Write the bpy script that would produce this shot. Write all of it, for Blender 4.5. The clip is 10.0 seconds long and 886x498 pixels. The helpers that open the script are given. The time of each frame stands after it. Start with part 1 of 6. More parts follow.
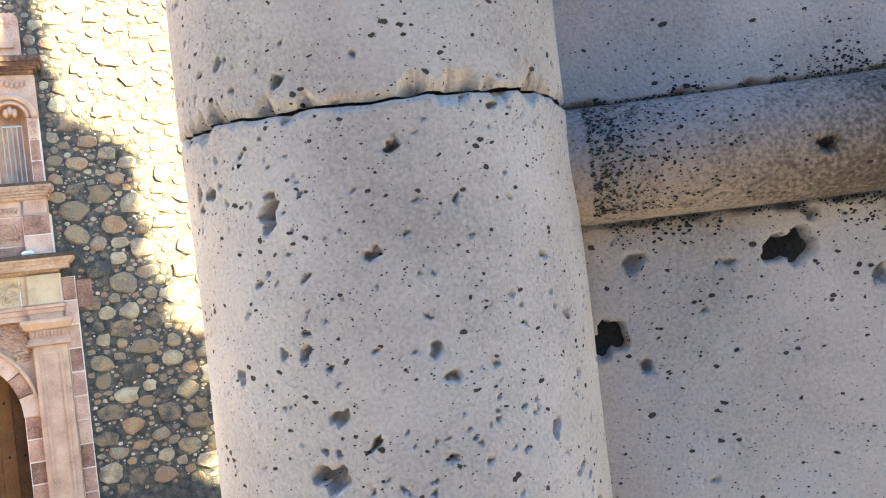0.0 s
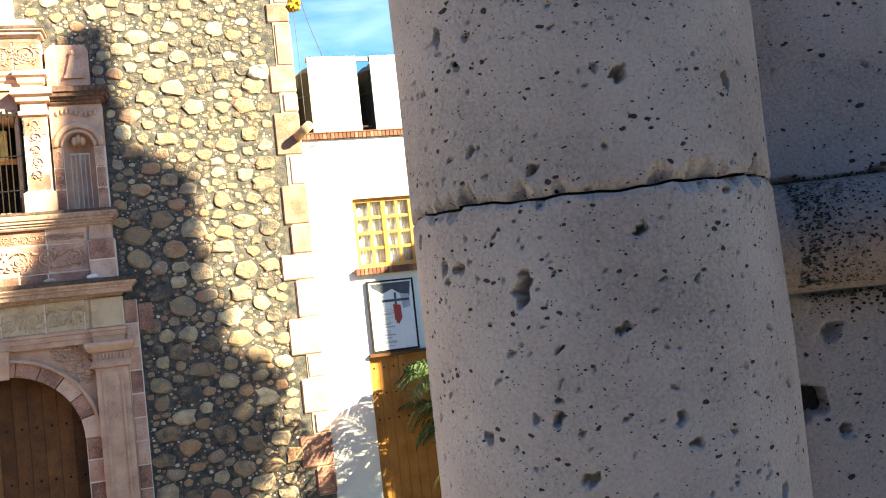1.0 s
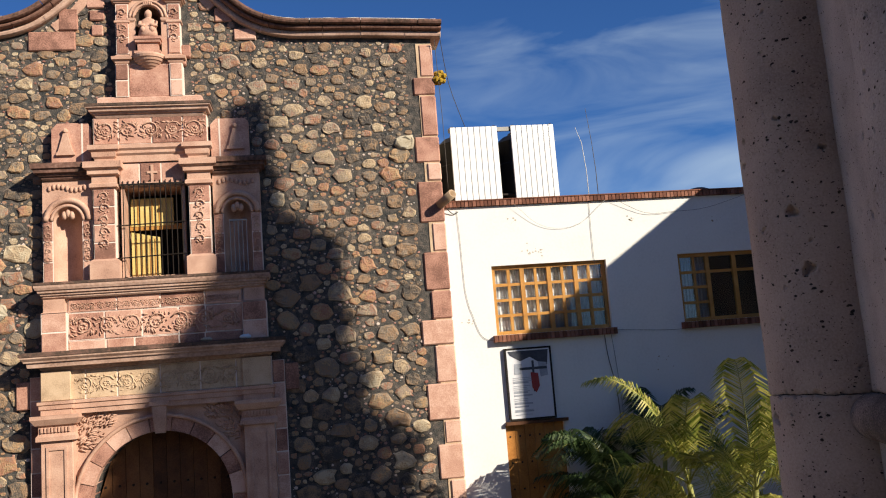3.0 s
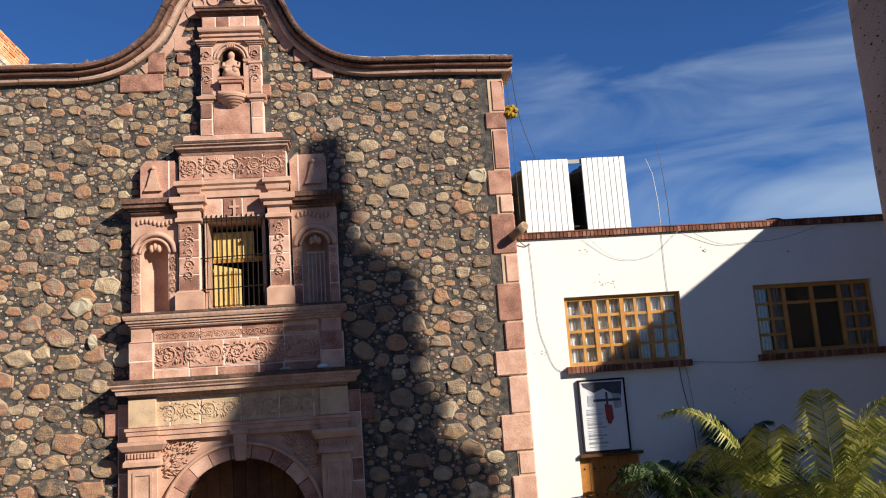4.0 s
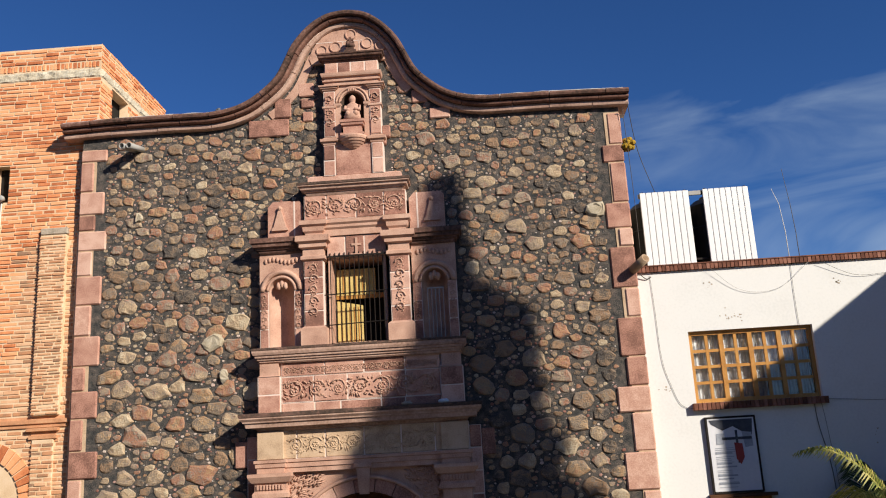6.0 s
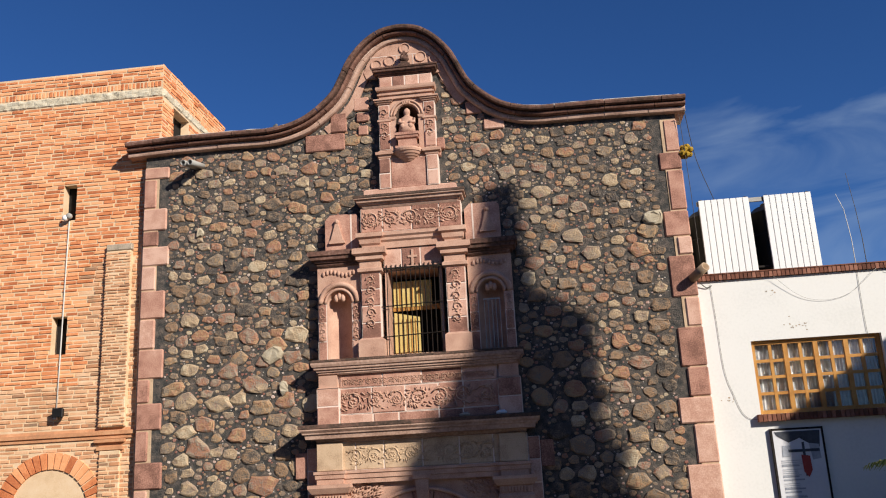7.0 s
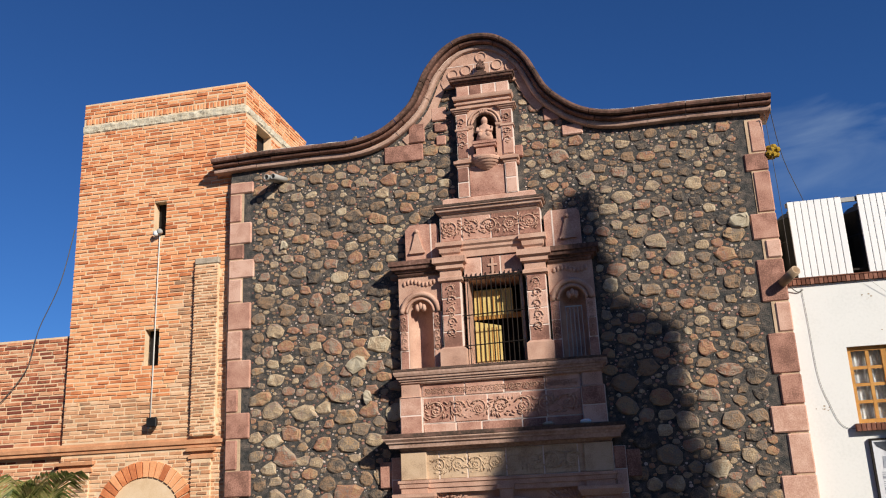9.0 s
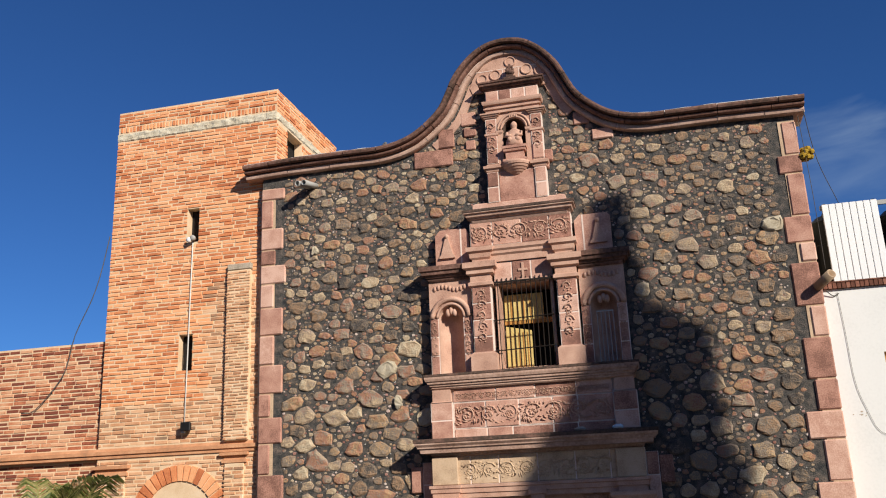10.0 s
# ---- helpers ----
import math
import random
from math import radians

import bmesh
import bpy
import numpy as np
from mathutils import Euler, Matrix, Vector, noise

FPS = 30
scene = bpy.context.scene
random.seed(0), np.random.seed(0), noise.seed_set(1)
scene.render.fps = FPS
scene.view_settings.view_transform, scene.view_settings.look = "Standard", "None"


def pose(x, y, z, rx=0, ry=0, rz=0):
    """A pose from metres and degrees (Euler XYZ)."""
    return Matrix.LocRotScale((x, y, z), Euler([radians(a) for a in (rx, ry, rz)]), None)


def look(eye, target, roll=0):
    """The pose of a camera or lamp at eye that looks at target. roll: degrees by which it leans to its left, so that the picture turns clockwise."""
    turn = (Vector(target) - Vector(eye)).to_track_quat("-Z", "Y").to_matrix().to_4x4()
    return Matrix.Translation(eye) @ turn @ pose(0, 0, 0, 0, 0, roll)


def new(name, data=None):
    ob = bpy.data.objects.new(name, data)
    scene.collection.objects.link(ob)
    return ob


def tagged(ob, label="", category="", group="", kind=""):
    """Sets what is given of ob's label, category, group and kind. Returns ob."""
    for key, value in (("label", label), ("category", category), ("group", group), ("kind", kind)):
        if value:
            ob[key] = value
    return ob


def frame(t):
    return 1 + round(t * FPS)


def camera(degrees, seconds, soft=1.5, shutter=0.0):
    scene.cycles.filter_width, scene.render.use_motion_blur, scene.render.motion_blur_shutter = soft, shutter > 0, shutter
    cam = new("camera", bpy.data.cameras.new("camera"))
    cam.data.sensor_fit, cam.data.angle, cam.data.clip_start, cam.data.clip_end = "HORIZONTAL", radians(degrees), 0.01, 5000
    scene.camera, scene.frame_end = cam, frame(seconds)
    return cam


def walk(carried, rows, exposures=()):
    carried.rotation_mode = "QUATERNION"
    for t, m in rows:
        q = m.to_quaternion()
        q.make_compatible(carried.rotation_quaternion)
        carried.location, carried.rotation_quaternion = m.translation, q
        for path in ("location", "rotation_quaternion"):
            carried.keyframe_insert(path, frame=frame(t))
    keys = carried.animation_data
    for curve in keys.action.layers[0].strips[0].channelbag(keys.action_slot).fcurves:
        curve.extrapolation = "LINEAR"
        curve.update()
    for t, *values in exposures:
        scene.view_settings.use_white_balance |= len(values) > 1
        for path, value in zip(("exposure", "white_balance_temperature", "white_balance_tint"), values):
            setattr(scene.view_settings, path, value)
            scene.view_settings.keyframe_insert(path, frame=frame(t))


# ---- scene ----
cam = camera(54.0, 10.0, soft=1.1)
PATH = [
    (0, (0.566, 0.768, 3.956), (1.2319, 2.6536, 3.9880), -6.90),
    (0.5, (0.516, 0.765, 3.973), (1.1361, 2.6652, 4.0420), -6.70),
    (1, (0.466, 0.761, 3.990), (1.0340, 2.6759, 4.0930), -6.30),
    (1.5, (0.410, 0.763, 4.011), (0.9171, 2.6924, 4.1540), -5.90),
    (2, (0.359, 0.762, 4.035), (0.8020, 2.7038, 4.2170), -5.40),
    (2.5, (0.307, 0.761, 4.057), (0.6770, 2.7132, 4.2850), -4.90),
    (3, (0.200, 0.722, 4.074), (0.5046, 2.6798, 4.3466), -4.44),
    (4.5, (-0.060, 0.536, 3.959), (0.0452, 2.4928, 4.3588), -3.84),
    (5, (-0.075, 0.527, 3.942), (-0.0291, 2.4806, 4.3676), -3.62),
    (6.5, (-0.090, 0.563, 3.871), (-0.2394, 2.4956, 4.3637), -3.14),
    (7, (-0.092, 0.556, 3.863), (-0.3017, 2.4789, 4.3713), -3.06),
    (7.5, (-0.094, 0.559, 3.858), (-0.3633, 2.4711, 4.3788), -2.95),
    (8, (-0.096, 0.561, 3.858), (-0.4127, 2.4638, 4.3863), -2.87),
    (8.5, (-0.098, 0.570, 3.865), (-0.4548, 2.4645, 4.3974), -2.79),
    (9, (-0.100, 0.569, 3.872), (-0.4877, 2.4566, 4.4075), -2.71),
    (9.5, (-0.100, 0.561, 3.877), (-0.5203, 2.4399, 4.4183), -2.61),
    (10, (-0.100, 0.556, 3.880), (-0.5536, 2.4252, 4.4279), -2.45),
]
EXPOSURES = [(0.0, 4.3, 8500, -12), (0.5, 3.6, 8500, -12), (1.0, 2.8, 7900, -8), (1.5, 1.95, 7200, 0), (2.0, 1.35, 6900, 4), (2.5, 0.88, 6700, 6),
             (3.0, 0.72, 6550, 7), (4.5, 0.62, 6350, 8), (5.0, 0.55, 6350, 8), (6.5, 0.42, 6250, 9), (8.0, 0.37, 6150, 8), (10.0, 0.36, 6150, 8)]
walk(cam, [(t, look(eye, target, roll)) for t, eye, target, roll in PATH], EXPOSURES)
SKY, SUN_POWER = 0.050, 5.0
SKY_TINT = (0.47, 0.81, 1.30, 1)

# ---- world, sun, exposure ----
SUN = Vector((1.0, -0.9, 0.68)).normalized()          # towards the sun
world = bpy.data.worlds.new("sky")
scene.world = world
world.use_nodes = True
wn, wl = world.node_tree.nodes, world.node_tree.links
wn.clear()
w_out, w_bg = wn.new("ShaderNodeOutputWorld"), wn.new("ShaderNodeBackground")
w_sky = wn.new("ShaderNodeTexSky")
w_sky.sky_type, w_sky.sun_disc = "NISHITA", False
w_sky.sun_elevation = math.asin(SUN.z)
w_sky.sun_rotation = math.atan2(SUN.x, SUN.y)
w_sky.altitude, w_sky.air_density, w_sky.dust_density, w_sky.ozone_density = 1500, 1.0, 0.3, 3.0
# thin streaks of cirrus low over the roofs
w_geo, w_map = wn.new("ShaderNodeTexCoord"), wn.new("ShaderNodeMapping")
w_map.inputs["Rotation"].default_value = (0.0, 0.35, 0.5)
w_map.inputs["Scale"].default_value = (1.6, 1.2, 7.0)
w_noise, w_ramp, w_mix = wn.new("ShaderNodeTexNoise"), wn.new("ShaderNodeValToRGB"), wn.new("ShaderNodeMixRGB")
w_noise.inputs["Scale"].default_value, w_noise.inputs["Detail"].default_value = 2.2, 7.0
w_noise.inputs["Distortion"].default_value = 0.6
w_ramp.color_ramp.elements[0].position, w_ramp.color_ramp.elements[1].position = 0.50, 0.86
w_ramp.color_ramp.elements[1].color = (0.5, 0.5, 0.5, 1)
w_mix.inputs["Color2"].default_value = (7.5, 9.0, 10.5, 1)
wl.new(w_geo.outputs["Generated"], w_map.inputs["Vector"])
wl.new(w_map.outputs["Vector"], w_noise.inputs["Vector"])
w_sep, w_add = wn.new("ShaderNodeSeparateXYZ"), wn.new("ShaderNodeMath")
w_add.operation = "MULTIPLY_ADD"
w_add.inputs[1].default_value = 0.32
wl.new(w_geo.outputs["Generated"], w_sep.inputs["Vector"])
wl.new(w_sep.outputs["X"], w_add.inputs[0])
wl.new(w_noise.outputs["Fac"], w_add.inputs[2])
w_low = wn.new("ShaderNodeMapRange")
w_low.inputs["From Min"].default_value, w_low.inputs["From Max"].default_value = 0.20, 0.47
w_low.inputs["To Min"].default_value, w_low.inputs["To Max"].default_value = -0.06, 0.22
wl.new(w_sep.outputs["Z"], w_low.inputs["Value"])
w_fade = wn.new("ShaderNodeMath")
w_fade.operation = "SUBTRACT"
wl.new(w_add.outputs[0], w_fade.inputs[0])
wl.new(w_low.outputs["Result"], w_fade.inputs[1])
wl.new(w_fade.outputs[0], w_ramp.inputs["Fac"])
wl.new(w_ramp.outputs["Color"], w_mix.inputs["Fac"])
w_tint = wn.new("ShaderNodeMixRGB")
w_tint.blend_type = "MULTIPLY"
w_tint.inputs["Fac"].default_value, w_tint.inputs["Color2"].default_value = 1.0, SKY_TINT
wl.new(w_sky.outputs["Color"], w_tint.inputs["Color1"])
wl.new(w_tint.outputs["Color"], w_mix.inputs["Color1"])
wl.new(w_mix.outputs["Color"], w_bg.inputs["Color"])
w_bg.inputs["Strength"].default_value = SKY
wl.new(w_bg.outputs["Background"], w_out.inputs["Surface"])

sun = new("sun", bpy.data.lights.new("sun", "SUN"))
sun.data.energy, sun.data.angle, sun.data.color = SUN_POWER, radians(0.6), (1.0, 0.89, 0.75)
sun.matrix_world = look((0, 0, 30), Vector((0, 0, 30)) - SUN)


# ---- materials ----
def mat(name, cols, rough=0.85, scale=3.0, fine=45.0, bump=0.35, dist=0.01, rnd="", spread=0.25, metal=0.0, contrast=0.5, detail=8.0):
    """Two scales of noise through a ramp of colours; rnd: 'object' or 'island' varies alike pieces."""
    m = bpy.data.materials.new(name)
    m.use_nodes = True
    n, l = m.node_tree.nodes, m.node_tree.links
    b = n["Principled BSDF"]
    geo = n.new("ShaderNodeNewGeometry")
    a, c = n.new("ShaderNodeTexNoise"), n.new("ShaderNodeTexNoise")
    a.inputs["Scale"].default_value, a.inputs["Detail"].default_value = scale, detail
    c.inputs["Scale"].default_value, c.inputs["Detail"].default_value = fine, 6.0
    for k in (a, c):
        l.new(geo.outputs["Position"], k.inputs["Vector"])
    mix = n.new("ShaderNodeMath")
    mix.operation = "MULTIPLY_ADD"
    mix.inputs[1].default_value = 0.45
    l.new(c.outputs["Fac"], mix.inputs[0])
    half = n.new("ShaderNodeMath")
    half.operation = "MULTIPLY"
    half.inputs[1].default_value = 0.55
    l.new(a.outputs["Fac"], half.inputs[0])
    l.new(half.outputs[0], mix.inputs[2])
    fac = mix.outputs[0]
    ramp = n.new("ShaderNodeValToRGB")
    el = ramp.color_ramp.elements
    lo, hi = 0.5 - contrast * 0.4, 0.5 + contrast * 0.4
    el[0].position, el[1].position = lo, hi
    el[0].color, el[1].color = (*cols[0], 1), (*cols[-1], 1)
    for i, col in enumerate(cols[1:-1]):
        e = el.new(lo + (hi - lo) * (i + 1) / (len(cols) - 1))
        e.color = (*col, 1)
    l.new(fac, ramp.inputs["Fac"])
    colour = ramp.outputs["Color"]
    if rnd:
        src = geo.outputs["Random Per Island"] if rnd == "island" else n.new("ShaderNodeObjectInfo").outputs["Random"]
        add = n.new("ShaderNodeMath")
        add.operation = "MULTIPLY_ADD"
        add.inputs[1].default_value, add.inputs[2].default_value = spread, -spread / 2
        l.new(src, add.inputs[0])
        s2 = n.new("ShaderNodeMath")
        l.new(add.outputs[0], s2.inputs[0])
        l.new(fac, s2.inputs[1])
        l.new(s2.outputs[0], ramp.inputs["Fac"])
    l.new(colour, b.inputs["Base Color"])
    b.inputs["Roughness"].default_value, b.inputs["Metallic"].default_value = rough, metal
    b.inputs["Specular IOR Level"].default_value = 0.25
    if bump:
        bp = n.new("ShaderNodeBump")
        bp.inputs["Strength"].default_value, bp.inputs["Distance"].default_value = bump, dist
        l.new(fac, bp.inputs["Height"])
        l.new(bp.outputs["Normal"], b.inputs["Normal"])
    return m


def pored(name, cols, pore, size, amount, rough=0.9, grain=(9.0, 420.0), bump=0.3, dist=0.0015, contrast=0.55, rnd="", spread=0.25):
    """Volcanic tuff: noise colour with many small irregular pores that sink in; dirt and painted shade darken them."""
    m = mat(name, cols, rough, scale=grain[0], fine=grain[1], bump=bump, dist=dist, contrast=contrast, rnd=rnd, spread=spread)
    n, l = m.node_tree.nodes, m.node_tree.links
    b = n["Principled BSDF"]
    old = b.inputs["Base Color"].links[0].from_socket
    oldn = b.inputs["Normal"].links[0].from_socket
    geo = n.new("ShaderNodeNewGeometry")
    layers = []
    for size, amount in ((size, amount), (size * 2.7, amount * 0.9)):
        warp = n.new("ShaderNodeTexNoise")
        warp.inputs["Scale"].default_value = size * 1.4
        l.new(geo.outputs["Position"], warp.inputs["Vector"])
        add = n.new("ShaderNodeMixRGB")
        add.blend_type = "ADD"
        add.inputs["Fac"].default_value = 0.5 / size
        l.new(geo.outputs["Position"], add.inputs["Color1"])
        l.new(warp.outputs["Color"], add.inputs["Color2"])
        v = n.new("ShaderNodeTexVoronoi")
        v.inputs["Scale"].default_value = size
        flat = n.new("ShaderNodeMapping")
        flat.inputs["Scale"].default_value = (0.8, 0.8, 1.3)
        l.new(add.outputs["Color"], flat.inputs["Vector"])
        l.new(flat.outputs["Vector"], v.inputs["Vector"])
        big = n.new("ShaderNodeTexNoise")
        big.inputs["Scale"].default_value, big.inputs["Detail"].default_value = size * 0.55, 4.0
        l.new(geo.outputs["Position"], big.inputs["Vector"])
        lim = n.new("ShaderNodeMath")
        lim.operation = "MULTIPLY_ADD"
        lim.inputs[1].default_value, lim.inputs[2].default_value = amount, -0.40 * amount
        l.new(big.outputs["Fac"], lim.inputs[0])
        sub = n.new("ShaderNodeMath")
        sub.operation = "SUBTRACT"
        l.new(lim.outputs[0], sub.inputs[0])
        l.new(v.outputs["Distance"], sub.inputs[1])
        k = n.new("ShaderNodeMath")
        k.operation, k.use_clamp = "MULTIPLY", True
        k.inputs[1].default_value = 40.0
        l.new(sub.outputs[0], k.inputs[0])
        layers.append(k)
    k = n.new("ShaderNodeMath")
    k.operation = "MAXIMUM"
    l.new(layers[0].outputs[0], k.inputs[0])
    l.new(layers[1].outputs[0], k.inputs[1])
    size = size / 2.7
    mix = n.new("ShaderNodeMixRGB")
    mix.inputs["Color2"].default_value = (*pore, 1)
    l.new(k.outputs[0], mix.inputs["Fac"])
    l.new(old, mix.inputs["Color1"])
    l.new(mix.outputs["Color"], b.inputs["Base Color"])
    bp = n.new("ShaderNodeBump")
    bp.invert = True
    bp.inputs["Strength"].default_value, bp.inputs["Distance"].default_value = 1.0, 0.22 / size
    l.new(k.outputs[0], bp.inputs["Height"])
    l.new(oldn, bp.inputs["Normal"])
    l.new(bp.outputs["Normal"], b.inputs["Normal"])
    return m


STONE_COLS = [(0.0785, 0.0693, 0.0628), (0.185, 0.143, 0.106), (0.332, 0.204, 0.116), (0.204, 0.176, 0.147), (0.425, 0.286, 0.157),
              (0.351, 0.162, 0.102), (0.277, 0.235, 0.185), (0.435, 0.305, 0.185), (0.517, 0.425, 0.296)]
